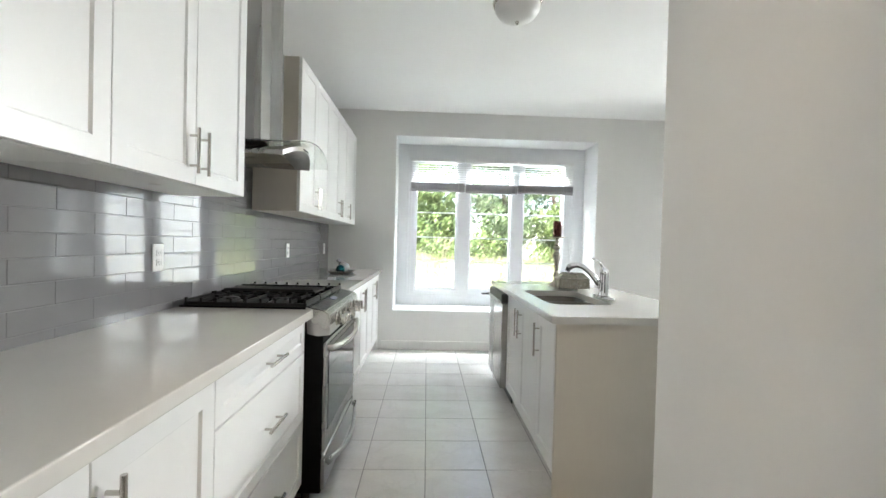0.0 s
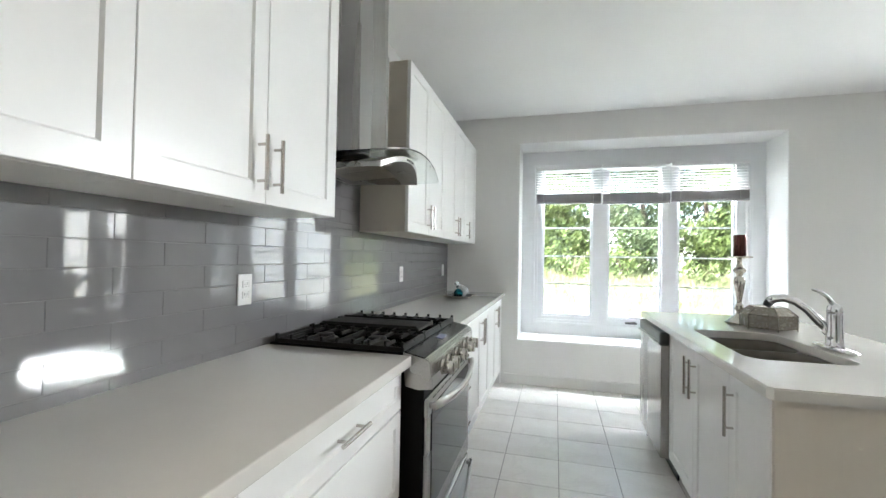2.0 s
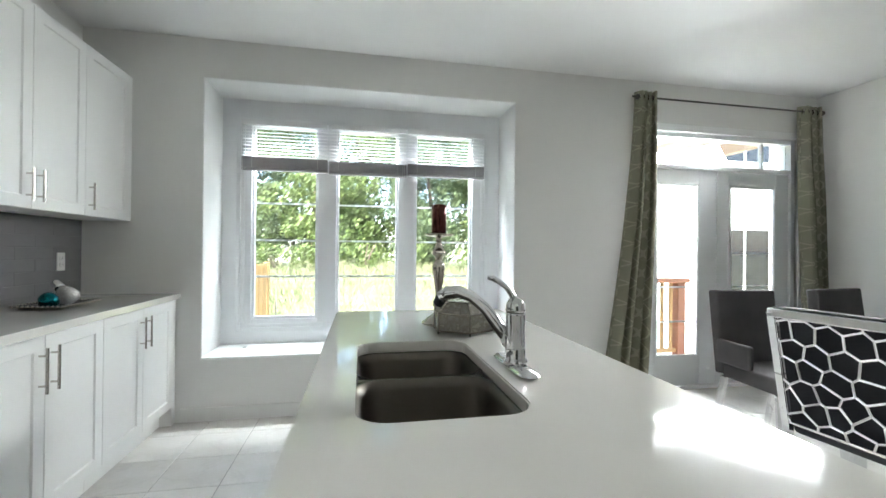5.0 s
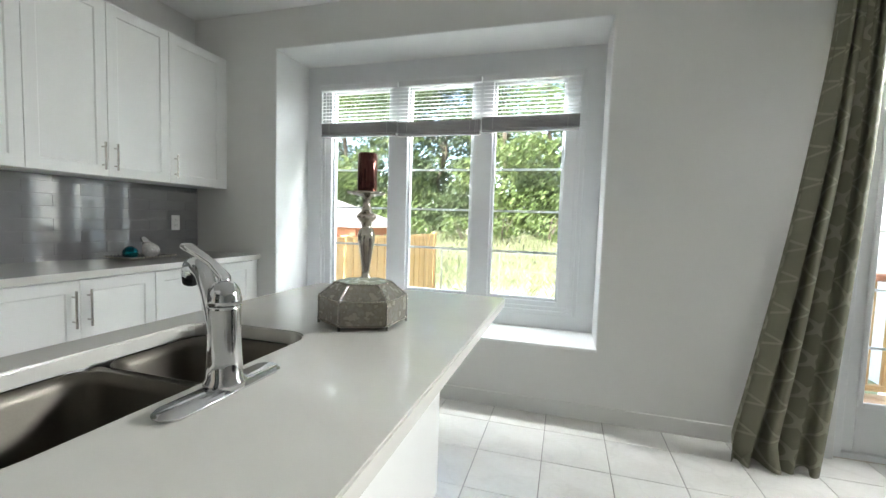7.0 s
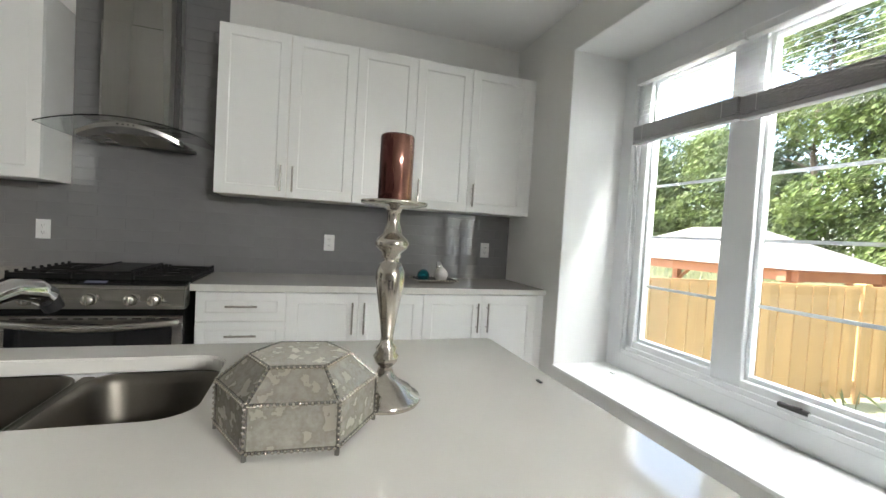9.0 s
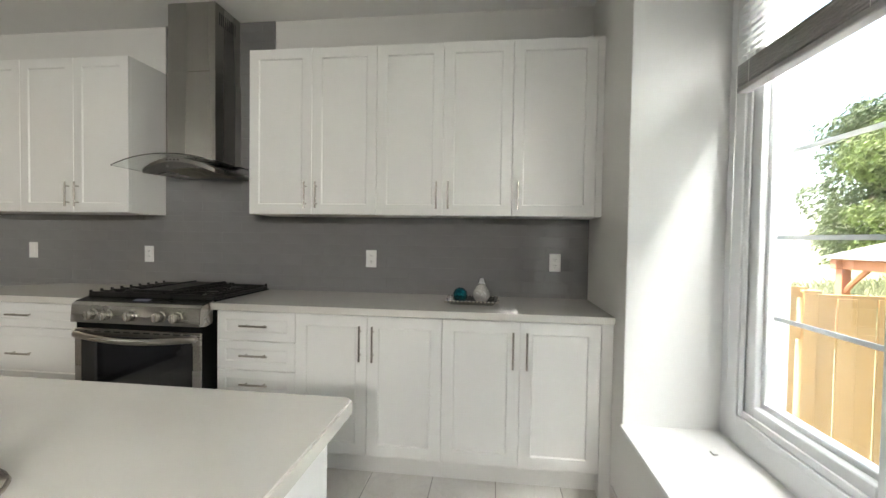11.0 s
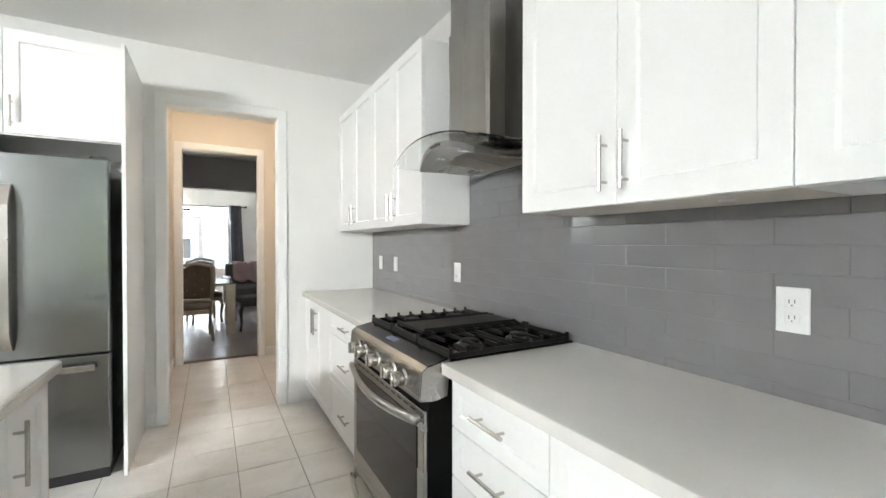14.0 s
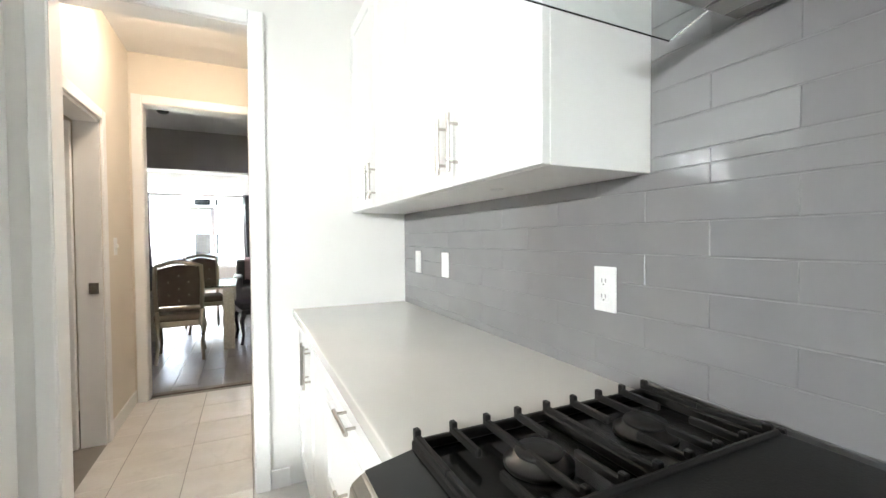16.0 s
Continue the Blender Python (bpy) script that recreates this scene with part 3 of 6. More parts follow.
def base_cabinet(y0, y1, fronts, label):
    """fronts: ('doors', n) or ('drawers', heights from the top)."""
    c = thing("base_cabinet", (0.3, (y0 + y1) / 2, 0), label, "base cabinet", "base cabinets")
    part("body", box(0.003, BX - 0.021, y0 + 0.001, y1 - 0.001, TOE, WT, 0.001), "cab", c)
    part("toe_kick", box(0.003, BX - 0.08, y0 + 0.001, y1 - 0.001, 0.001, TOE), "cab", c)
    kind, v = fronts
    if kind == "doors":
        w = (y1 - y0) / v
        for i in range(v):
            d = part("door", shaker("x", BX - 0.02, 1, y0 + i * w, y0 + (i + 1) * w, TOE + 0.015, WT - 0.005), "cab", c)
            hy = y0 + w - 0.035 if i == 0 else y0 + w + 0.035
            pull(d, BX, hy, WT - 0.15, 0.19, (1, 0, 0))
    else:
        for z0, z1 in v:
            d = part("drawer_front", shaker("x", BX - 0.02, 1, y0, y1, z0, z1, rail=0.045), "cab", c)
            pull(d, BX, (y0 + y1) / 2, (z0 + z1) / 2 + 0.005, 0.16, (1, 0, 0), upright=False)
    return c


base_cabinet(SOUTH + 0.003, 1.017, ("doors", 2), "white two-door shaker base cabinet")
base_cabinet(1.017, 1.828, ("drawers", ((0.742, 0.887), (0.428, 0.74), (0.13, 0.426))), "white three-drawer shaker base cabinet beside the range")
base_cabinet(2.672, 3.132, ("drawers", ((0.724, 0.887), (0.56, 0.722), (0.402, 0.558), (0.13, 0.4))), "white four-drawer shaker base cabinet beside the range")
base_cabinet(3.132, 3.941, ("doors", 2), "white two-door shaker base cabinet")
base_cabinet(3.941, 4.745, ("doors", 2), "white two-door shaker base cabinet by the window wall")
solo("base_filler", box(0.003, BX - 0.004, 4.747, NORTH - 0.002, 0.001, WT), "cab", "white filler strip at the wall", "filler strip")

CT, BT, CW = 0.915, 0.875, 0.932
solo("countertop", box(0.012, 0.638, SOUTH + 0.002, 1.858, WT + 0.002, CW, 0.004, seg=2), "quartz", "pale polished quartz countertop", "countertop", "countertops")
solo("countertop", box(0.012, 0.638, 2.65, NORTH - 0.002, WT + 0.002, CW, 0.004, seg=2), "quartz", "pale polished quartz countertop beside the window wall", "countertop", "countertops")

# ---- island ----
IA, IB, IC, ID = 1.78, 2.71, 1.893, 3.865      # countertop x0, x1, y0, y1
SX0, SX1, SY0, SY1 = 1.9, 2.287, 2.325, 3.05   # sink opening


def chamfered(x0, x1, y0, y1, c, n):
    """An octagon-like outline resampled so that it pairs with a rounded rectangle."""
    out = []
    for cx, cy, a in ((x1, y1, 0), (x0, y1, 1), (x0, y0, 2), (x1, y0, 3)):
        sx, sy = ((1, 1), (-1, 1), (-1, -1), (1, -1))[a]
        p, q = Vector((cx, cy - sy * c)), Vector((cx - sx * c, cy))
        if a % 2:
            p, q = q, p
        out += [tuple(p.lerp(q, i / n)) for i in range(n + 1)]
    return out


bm = slab_with_hole(chamfered(IA, IB, IC, ID, 0.016, 6), rounded_rect(SX0, SX1, SY0, SY1, 0.075, 6), BT + 0.002, CT)
bmesh.ops.recalc_face_normals(bm, faces=bm.faces)
es = [e for e in bm.edges if len(e.link_faces) == 2 and e.calc_face_angle(0) > 1.2 and abs(e.verts[0].co.z - e.verts[1].co.z) < 0.001]
bmesh.ops.bevel(bm, geom=es, offset=0.004, segments=2, affect="EDGES")
solo("island_countertop", bm, "quartz", "pale polished quartz island countertop with a sink cut-out", "countertop")

FX = 1.81                                       # island fronts
BX1 = 2.42
def island_unit(y0, y1, doors, handles, label):
    c = thing("island_cabinet", ((FX + BX1) / 2, (y0 + y1) / 2, 0), label, "base cabinet", "island cabinets")
    bm = box(FX + 0.021, FX + 0.04, y0 + 0.001, y1 - 0.001, TOE, BT, 0.001)
    box(BX1 - 0.02, BX1, y0 + 0.001, y1 - 0.001, TOE, BT, bm=bm)
    box(FX + 0.04, BX1 - 0.02, y0 + 0.001, y0 + 0.018, TOE, BT, bm=bm)
    box(FX + 0.04, BX1 - 0.02, y1 - 0.018, y1 - 0.001, TOE, BT, bm=bm)
    box(FX + 0.04, BX1 - 0.02, y0 + 0.018, y1 - 0.018, TOE, TOE + 0.018, bm=bm)
    part("body", bm, "cab", c)
    part("toe_kick", box(FX + 0.07, BX1, y0 + 0.001, y1 - 0.001, 0.001, TOE), "cab", c)
    w = (y1 - y0) / doors
    for i in range(doors):
        d = part("door", shaker("x", FX + 0.02, -1, y0 + i * w, y0 + (i + 1) * w, TOE + 0.015, BT - 0.005), "cab", c)
        hy = y0 + i * w + (w - 0.04 if handles[i] else 0.04)
        pull(d, FX, hy, BT - 0.15, 0.19, (-1, 0, 0))


island_unit(1.95, 2.275, 1, (1,), "white single-door shaker island cabinet")
island_unit(2.275, 3.155, 2, (1, 0), "white two-door shaker sink cabinet in the island")
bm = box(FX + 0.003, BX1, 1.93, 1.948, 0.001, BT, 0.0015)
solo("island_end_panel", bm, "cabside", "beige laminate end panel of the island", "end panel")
solo("island_end_panel", box(FX + 0.003, BX1, 3.79, 3.81, 0.001, BT, 0.0015), "cab", "white laminate end panel of the island", "end panel")
bm = box(BX1 + 0.002, BX1 + 0.02, 1.93, 3.81, 0.001, BT, 0.001)
solo("island_back_panel", bm, "cab", "white laminate back panel of the island", "back panel")

dw = thing("dishwasher", (2.1, 3.47, 0), "stainless dishwasher with black control edge in the island", "dishwasher")
part("body", box(FX + 0.03, BX1 - 0.01, 3.16, 3.785, 0.1, BT - 0.005), "black", dw)
part("door", box(FX - 0.045, FX + 0.03, 3.163, 3.78, 0.12, 0.79, 0.006, seg=2), "steel", dw)
bm = box(FX - 0.05, FX + 0.03, 3.163, 3.78, 0.793, 0.868, 0.012, seg=2)
part("control_panel", bm, "black", dw, "glossy black control panel")
bm = bmesh.new()
sweep([(FX - 0.055, 3.2 + i * 0.54 / 10, 0.8) for i in range(11)], 0.012, bm=bm, flat=0.6)
part("handle", bm, "steelh", dw, "", True)
part("toe_kick", box(FX + 0.05, FX + 0.06, 3.163, 3.78, 0.001, 0.118), "black", dw)

# double sink
sk = thing("kitchen_sink", ((SX0 + SX1) / 2, (SY0 + SY1) / 2, 0.7), "double-bowl stainless undermount sink", "sink")
def bowl(y0, y1, depth):
    bm = bmesh.new()
    rings = []
    for ins, z, r in ((-0.006, BT - 0.001, 0.075), (0.0, BT - 0.003, 0.07), (0.008, BT - 0.03, 0.068), (0.02, BT - depth + 0.05, 0.066), (0.035, BT - depth + 0.015, 0.06), (0.07, BT - depth, 0.045), (0.14, BT - depth - 0.003, 0.02)):
        rings.append([bm.verts.new((x, y, z)) for x, y in rounded_rect(SX0 + ins, SX1 - ins, y0 + ins, y1 - ins, r, 6)])
    for a, b in zip(rings, rings[1:]):
        for i in range(len(a)):
            j = (i + 1) % len(a)
            bm.faces.new((a[j], a[i], b[i], b[j]))
    bm.faces.new(rings[-1])
    bmesh.ops.recalc_face_normals(bm, faces=bm.faces)
    bmesh.ops.solidify(bm, geom=bm.faces[:], thickness=0.0015)
    return bm
ymid = 2.74
for y0, y1, dp in ((SY0, ymid - 0.012, 0.2), (ymid + 0.012, SY1, 0.19)):
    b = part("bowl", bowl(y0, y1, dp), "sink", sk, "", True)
    cx, cy = (SX0 + SX1) / 2 + 0.03, (y0 + y1) / 2
    part("drain", lathe([(0.045, BT - dp - 0.002), (0.042, BT - dp + 0.003), (0.03, BT - dp + 0.001), (0.012, BT - dp - 0.0005)], 24, Matrix.Translation((cx, cy, 0))), "chrome", b, "round chrome drain", True)
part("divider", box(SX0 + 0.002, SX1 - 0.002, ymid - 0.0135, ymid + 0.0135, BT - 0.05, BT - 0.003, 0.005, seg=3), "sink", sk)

# faucet
fa = thing("faucet", (2.372, 2.66, CT), "chrome single-lever pull-out faucet on an oval plate", "faucet")
bm = prism([(2.372 + 0.031 * math.cos(a), 2.66 + (0.105 + 0.031 * abs(math.sin(a))) * (1 if math.sin(a) >= 0 else -1) if abs(math.sin(a)) > 0.02 else 2.66) for a in [2 * math.pi * (i + 0.5) / 36 for i in range(36)]], CT, CT + 0.012, bev=0.005)
part("deck_plate", bm, "chrome", fa, "polished oval deck plate", True)
T = Matrix.Translation((2.372, 2.66, CT + 0.01))
part("body", lathe([(0.036, 0), (0.036, 0.012), (0.031, 0.018), (0.03, 0.05), (0.0275, 0.1), (0.0285, 0.145), (0.029, 0.15), (0.026, 0.152)], 28, T), "chrome", fa, "", True)
part("collar", lathe([(0.026, 0.152), (0.0295, 0.154), (0.0295, 0.162), (0.026, 0.18), (0.018, 0.192), (0.006, 0.196)], 28, T), "chrome", fa, "", True)
pts = [(2.372, 2.66, 1.105), (2.365, 2.667, 1.125), (2.345, 2.66, 1.15), (2.318, 2.655, 1.168), (2.3, 2.653, 1.178), (2.285, 2.653, 1.18)]
part("lever", sweep(pts, [0.014, 0.013, 0.01, 0.01, 0.011, 0.007], 12, flat=0.8), "chrome", fa, "", True)
pts = [(2.358, 2.67, 0.985), (2.33, 2.686, 1.03), (2.294, 2.706, 1.082), (2.256, 2.727, 1.117), (2.218, 2.748, 1.131), (2.188, 2.765, 1.125), (2.17, 2.776, 1.11)]
part("spout", sweep(pts, [0.021, 0.019, 0.0175, 0.0175, 0.019, 0.0215, 0.021], 16), "chrome", fa, "", True)
part("spray_head", rod((2.172, 2.774, 1.112), (2.16, 2.782, 1.087), 0.0195, 0.0165), "black", fa, "dark spray head")
fa.location.x -= 0.013

# ---- range ----
RY0, RY1, RXF = 1.868, 2.642, 0.684
rg = thing("gas_range", (0.34, (RY0 + RY1) / 2, 0), "slide-in stainless gas range with black grates", "range")
part("body", box(0.02, RXF, RY0, RY1, 0.06, 0.902, 0.002), "rangeside", rg, "black enamelled body")
bm = box(0.02, 0.6, RY0 - 0.006, RY1 + 0.006, 0.904, 0.939, 0.004)
part("cooktop", bm, "enamel", rg, "glossy black cooktop")
bm = bmesh.new()
prof = [(0.6, 0.942), (0.69, 0.924), (0.71, 0.909), (0.718, 0.812), (0.66, 0.805), (0.61, 0.815)]
va = [[bm.verts.new((x, y, z)) for x, z in prof] for y in (RY0 - 0.004, RY1 + 0.004)]
for i in range(len(prof)):
    j = (i + 1) % len(prof)
    bm.faces.new((va[0][i], va[0][j], va[1][j], va[1][i]))
bm.faces.new(va[0][::-1]); bm.faces.new(va[1])
bmesh.ops.recalc_face_normals(bm, faces=bm.faces)
bmesh.ops.bevel(bm, geom=bm.edges[:], offset=0.003, segments=2, affect="EDGES")
cp = part("control_panel", bm, "steelh", rg, "slanted stainless control panel")
bm = bmesh.new()
va = [[bm.verts.new((x, y, z)) for x, z in ((0.605, 0.943), (0.686, 0.9268), (0.686, 0.923), (0.605, 0.939))] for y in (RY0 - 0.002, RY1 + 0.002)]
for i in range(4):
    bm.faces.new((va[0][i], va[0][(i + 1) % 4], va[1][(i + 1) % 4], va[1][i]))
bm.faces.new(va[0][::-1]); bm.faces.new(va[1])
part("touch_panel", bm, "enamel", cp, "glossy black touch strip")
bm = box(0.632, 0.662, 2.2, 2.29, 0.932, 0.9365)
bmesh.ops.rotate(bm, verts=bm.verts, cent=(0.647, 2.24, 0.9345), matrix=Matrix.Rotation(radians(11.3), 3, "Y"))
part("display", bm, glow("display", (0.05, 0.055, 0.09), 0.06), cp, "small lit clock display")
for y in (1.95, 2.04, 2.19, 2.36, 2.46):
    T = Matrix.Translation((0.713, y + 0.06, 0.86)) @ Matrix.Rotation(radians(90), 4, "Y")
    kb = part("knob", lathe([(0.03, 0), (0.03, 0.006), (0.022, 0.008), (0.022, 0.012), (0.027, 0.014), (0.025, 0.045), (0.022, 0.048)], 24, T), "nickel", rg, "chunky steel control knob", True)
    part("grip", box(0.755, 0.768, y + 0.054, y + 0.066, 0.836, 0.884, 0.003), "nickel", kb)
bm = box(RXF, 0.7, RY0 + 0.003, RY1 - 0.003, 0.255, 0.775, 0.004)
od = part("oven_door", bm, "steelh", rg)
part("oven_window", box(0.7005, 0.703, RY0 + 0.05, RY1 - 0.05, 0.345, 0.735, 0.002), "ovenglass", od, "dark oven window")
def bowed(z, out, yy0, yy1, r, dip=0.0):
    n = 18
    pts = [(0.7 + out * (0.35 + 0.65 * math.sin(math.pi * i / n)), yy0 + (yy1 - yy0) * i / n, z - dip * math.sin(math.pi * i / n)) for i in range(n + 1)]
    bm = sweep(pts, r, 12, flat=1.6)
    for y in (yy0 + 0.01, yy1 - 0.01):
        box(0.698, 0.7 + out * 0.45, y - 0.012, y + 0.012, z - 0.012, z + 0.012, 0.004, bm=bm)
    return bm
part("oven_handle", bowed(0.745, 0.055, RY0 + 0.02, RY1 - 0.02, 0.011, 0.02), "steelh", od, "bowed stainless handle", True)
wd = part("warming_drawer", box(RXF, 0.7, RY0 + 0.003, RY1 - 0.003, 0.075, 0.245, 0.004), "steelh", rg)
part("drawer_handle", bowed(0.205, 0.05, RY0 + 0.02, RY1 - 0.02, 0.011, 0.05), "steelh", wd, "bowed stainless handle", True)
for i in range(11):
    y = RY0 + 0.07 + i * 0.06
    part("vent_slot", box(0.699, 0.7015, y, y + 0.04, 0.758, 0.764), "black", rg)
for x in (0.1, 0.6):
    for y in (RY0 + 0.06, RY1 - 0.06):
        part("leg", rod((x, y, 0), (x, y, 0.062), 0.02), "black", rg)

def grate(y0, y1):
    """A cast iron grate: a low frame on feet, tall fingers with raised tips."""
    bm = bmesh.new()
    x0, x1, z0, z1 = 0.045, 0.605, 0.945, 0.958
    for q in ((x0, x0 + 0.018, y0, y1), (x1 - 0.018, x1, y0, y1), (x0, x1, y0, y0 + 0.012), (x0, x1, y1 - 0.012, y1), ((x0 + x1) / 2 - 0.008, (x0 + x1) / 2 + 0.008, y0, y1)):
        box(*q, z0 - 0.006, z1, 0.003, bm=bm)
    for fx in (x0 + 0.004, x1 - 0.02):
        for fy in (y0, y1 - 0.016):
            box(fx, fx + 0.016, fy, fy + 0.016, 0.9395, z0, bm=bm)
    n = 8
    for i in range(n + 1):
        x = x0 + 0.008 + (x1 - x0 - 0.016) * i / n
        reach = 1.0 if i % 2 == 0 else 0.38
        for a, s in ((y0, 1), (y1, -1)):
            e = a + s * (y1 - y0) * (0.5 if reach == 1.0 else reach)
            box(x - 0.005, x + 0.005, min(a, e), max(a, e), z1 - 0.004, z1 + 0.01, 0.002, bm=bm)
            box(x - 0.0055, x + 0.0055, min(a, a + s * 0.014), max(a, a + s * 0.014), z1 + 0.006, z1 + 0.019, 0.002, bm=bm)
    return bm
w3 = (RY1 - RY0 + 0.02) / 3
for k in range(3):
    a = RY0 - 0.01 + k * w3
    g = part("grate", grate(a + 0.003, a + w3 - 0.003), "iron", rg, "black cast iron grate")
    if k == 1:
        bm = box(0.08, 0.57, a + 0.016, a + w3 - 0.016, 0.9685, 0.982, 0.006, seg=2)
        for q in ((0.09, 0.56, a + 0.018, a + 0.03), (0.09, 0.56, a + w3 - 0.03, a + w3 - 0.018)):
            box(*q, 0.978, 0.99, 0.004, bm=bm)
        part("griddle", bm, "iron", g, "flat black griddle plate")
    for x in ((0.2, 0.44) if k != 1 else (0.32,)):
        T = Matrix.Translation((x, a + w3 / 2, 0.939))
        bu = part("burner", lathe([(0.055, 0), (0.055, 0.008), (0.042, 0.011), (0.04, 0.018), (0.02, 0.018)], 24, T), "darksteel", rg, "", True)
        part("burner_cap", lathe([(0.036, 0.018), (0.038, 0.021), (0.036, 0.026), (0.02, 0.028)], 24, T), "iron", bu, "", True)

# ---- range hood ----
hd = thing("range_hood", (0.2, 2.257, 1.69), "stainless chimney range hood with a curved glass canopy", "range hood")
HY, HC = 2.257, 2.28                              # middle of the chimney, of the canopy
bm = box(0.012, 0.285, HY - 0.17, HY + 0.17, 1.77, 2.35, 0.002)
part("chimney", bm, "steel", hd, "brushed steel chimney")
bm = box(0.012, 0.279, HY - 0.164, HY + 0.164, 2.352, CEIL - 0.001, 0.002)
ch = part("upper_chimney", bm, "steel", hd)
for s in (-1, 1):
    for i in range(9):
        x = 0.07 + i * 0.02
        part("vent_slot", box(x, x + 0.009, HY + s * 0.1642 - 0.0006, HY + s * 0.1642 + 0.0006, 2.66, 2.74), "black", ch)
def arched(x0, x1, half, z_mid, z_end, thick, nx=8, ny=20, bow=0.0):
    """A thin plate that arches over its width and bows out at the front."""
    bm = bmesh.new()
    g = {}
    for s in (0, 1):
        for j in range(ny + 1):
            v = -1 + 2 * j / ny
            for i in range(nx + 1):
                xe = x1 + bow * (1 - v * v)
                x = x0 + (xe - x0) * i / nx
                g[s, i, j] = bm.verts.new((x, HC + v * half, z_end + (z_mid - z_end) * (1 - v * v) + s * thick))
    for j in range(ny):
        for i in range(nx):
            bm.faces.new((g[1, i, j], g[1, i + 1, j], g[1, i + 1, j + 1], g[1, i, j + 1]))
            bm.faces.new((g[0, i, j + 1], g[0, i + 1, j + 1], g[0, i + 1, j], g[0, i, j]))
    for j in range(ny):
        for i in (0, nx):
            bm.faces.new((g[0, i, j], g[0, i, j + 1], g[1, i, j + 1], g[1, i, j]))
    for i in range(nx):
        for j in (0, ny):
            bm.faces.new((g[0, i, j], g[0, i + 1, j], g[1, i + 1, j], g[1, i, j]))
    bmesh.ops.recalc_face_normals(bm, faces=bm.faces)
    return bm
part("canopy", arched(0.02, 0.5, 0.38, 1.777, 1.716, 0.006, bow=0.035), "hoodglass", hd, "curved clear glass canopy").visible_shadow = False
def hood_top(v):
    return 1.708 + 0.06 * (1 - v * v)
def hood_front(v):
    return 0.42 + 0.045 * (1 - v * v)
HB_HALF = 0.24
def under(x, y):
    """Height of the hood's underside: arched at the front, level at the wall."""
    v = (y - HC) / HB_HALF
    k = (x - 0.02) / (hood_front(v) - 0.02)
    return 1.698 + (hood_top(v) - 0.024 - 1.698) * k
bm = bmesh.new()
n, nk = 20, 6
V = {}
for j in range(n + 1):
    v = -1 + 2 * j / n
    y = HC + v * HB_HALF
    for k in range(nk + 1):
        x = 0.02 + (hood_front(v) - 0.02) * k / nk
        V[0, j, k] = bm.verts.new((x, y, under(x, y)))
        V[1, j, k] = bm.verts.new((x, y, hood_top(v)))
for j in range(n):
    for k in range(nk):
        bm.faces.new((V[1, j, k], V[1, j, k + 1], V[1, j + 1, k + 1], V[1, j + 1, k]))
        bm.faces.new((V[0, j, k], V[0, j + 1, k], V[0, j + 1, k + 1], V[0, j, k + 1]))
    for k in (0, nk):
        bm.faces.new((V[0, j, k], V[0, j + 1, k], V[1, j + 1, k], V[1, j, k]))
for j in (0, n):
    for k in range(nk):
        bm.faces.new((V[0, j, k], V[0, j, k + 1], V[1, j, k + 1], V[1, j, k]))
bmesh.ops.recalc_face_normals(bm, faces=bm.faces)
hb = part("hood_body", bm, "steelh", hd)
for ya, yb in ((HC - 0.15, HC - 0.003), (HC + 0.003, HC + 0.15)):
    bm = bmesh.new()
    g = [[bm.verts.new((x, y, under(x, y) - 0.002)) for x in (0.08, 0.16, 0.24, 0.33)] for y in [ya + (yb - ya) * q / 6 for q in range(7)]]
    for r0, r1 in zip(g, g[1:]):
        for q in range(3):
            bm.faces.new((r0[q], r0[q + 1], r1[q + 1], r1[q]))
    bmesh.ops.solidify(bm, geom=bm.faces[:], thickness=0.003)
    part("filter", bm, "meshsteel", hb, "flat metal grease filter")
for s in (-1, 1):
    x, y = 0.385, HC + s * 0.1
    part("hood_light", rod((x, y, under(x, y) - 0.004), (x, y, under(x, y) + 0.004), 0.024, seg=20), "chrome", hb, "round hood lamp, unlit")
for i in range(4):
    part("button", rod((0.455, HC - 0.036 + i * 0.024, 1.755), (0.469, HC - 0.036 + i * 0.024, 1.755), 0.005, seg=12), "black", hb)

# ---- fridge bay ----
PX = 1.755
solo("fridge_side_panel", box(PX - 0.02, PX, SOUTH + 0.001, 0.905, 0.001, UT + 0.02, 0.0015), "cab", "tall white laminate panel beside the refrigerator", "side panel")
solo("fridge_side_panel", box(2.74, 2.76, SOUTH + 0.001, 0.905, 0.001, UT + 0.02, 0.0015), "cab", "tall white laminate panel beside the refrigerator", "side panel")
fc = thing("fridge_cabinet", (2.25, 0.5, 1.9), "white two-door cabinet over the refrigerator", "wall cabinet")
part("body", box(PX + 0.001, 2.739, SOUTH + 0.002, 0.86, 1.905, UT, 0.001), "cab", fc)
for i, (a0, a1) in enumerate(((PX + 0.001, 2.248), (2.248, 2.739))):
    d = part("door", shaker("y", 0.862, 1, a0, a1, 1.91, UT), "cab", fc)
    pull(d, 2.248 + (-0.035, 0.035)[i], 0.882, 2.02, 0.16, (0, 1, 0))
fr = thing("refrigerator", (2.26, 0.55, 0), "stainless french-door refrigerator with a bottom freezer drawer", "refrigerator")
F0, F1, FYB, FYF = 1.815, 2.71, 0.24, 0.83
part("body", box(F0 + 0.004, F1 - 0.004, FYB, FYF - 0.005, 0.04, 1.8, 0.004), "darksteel", fr, "dark grey cabinet sides")
FM = 2.276
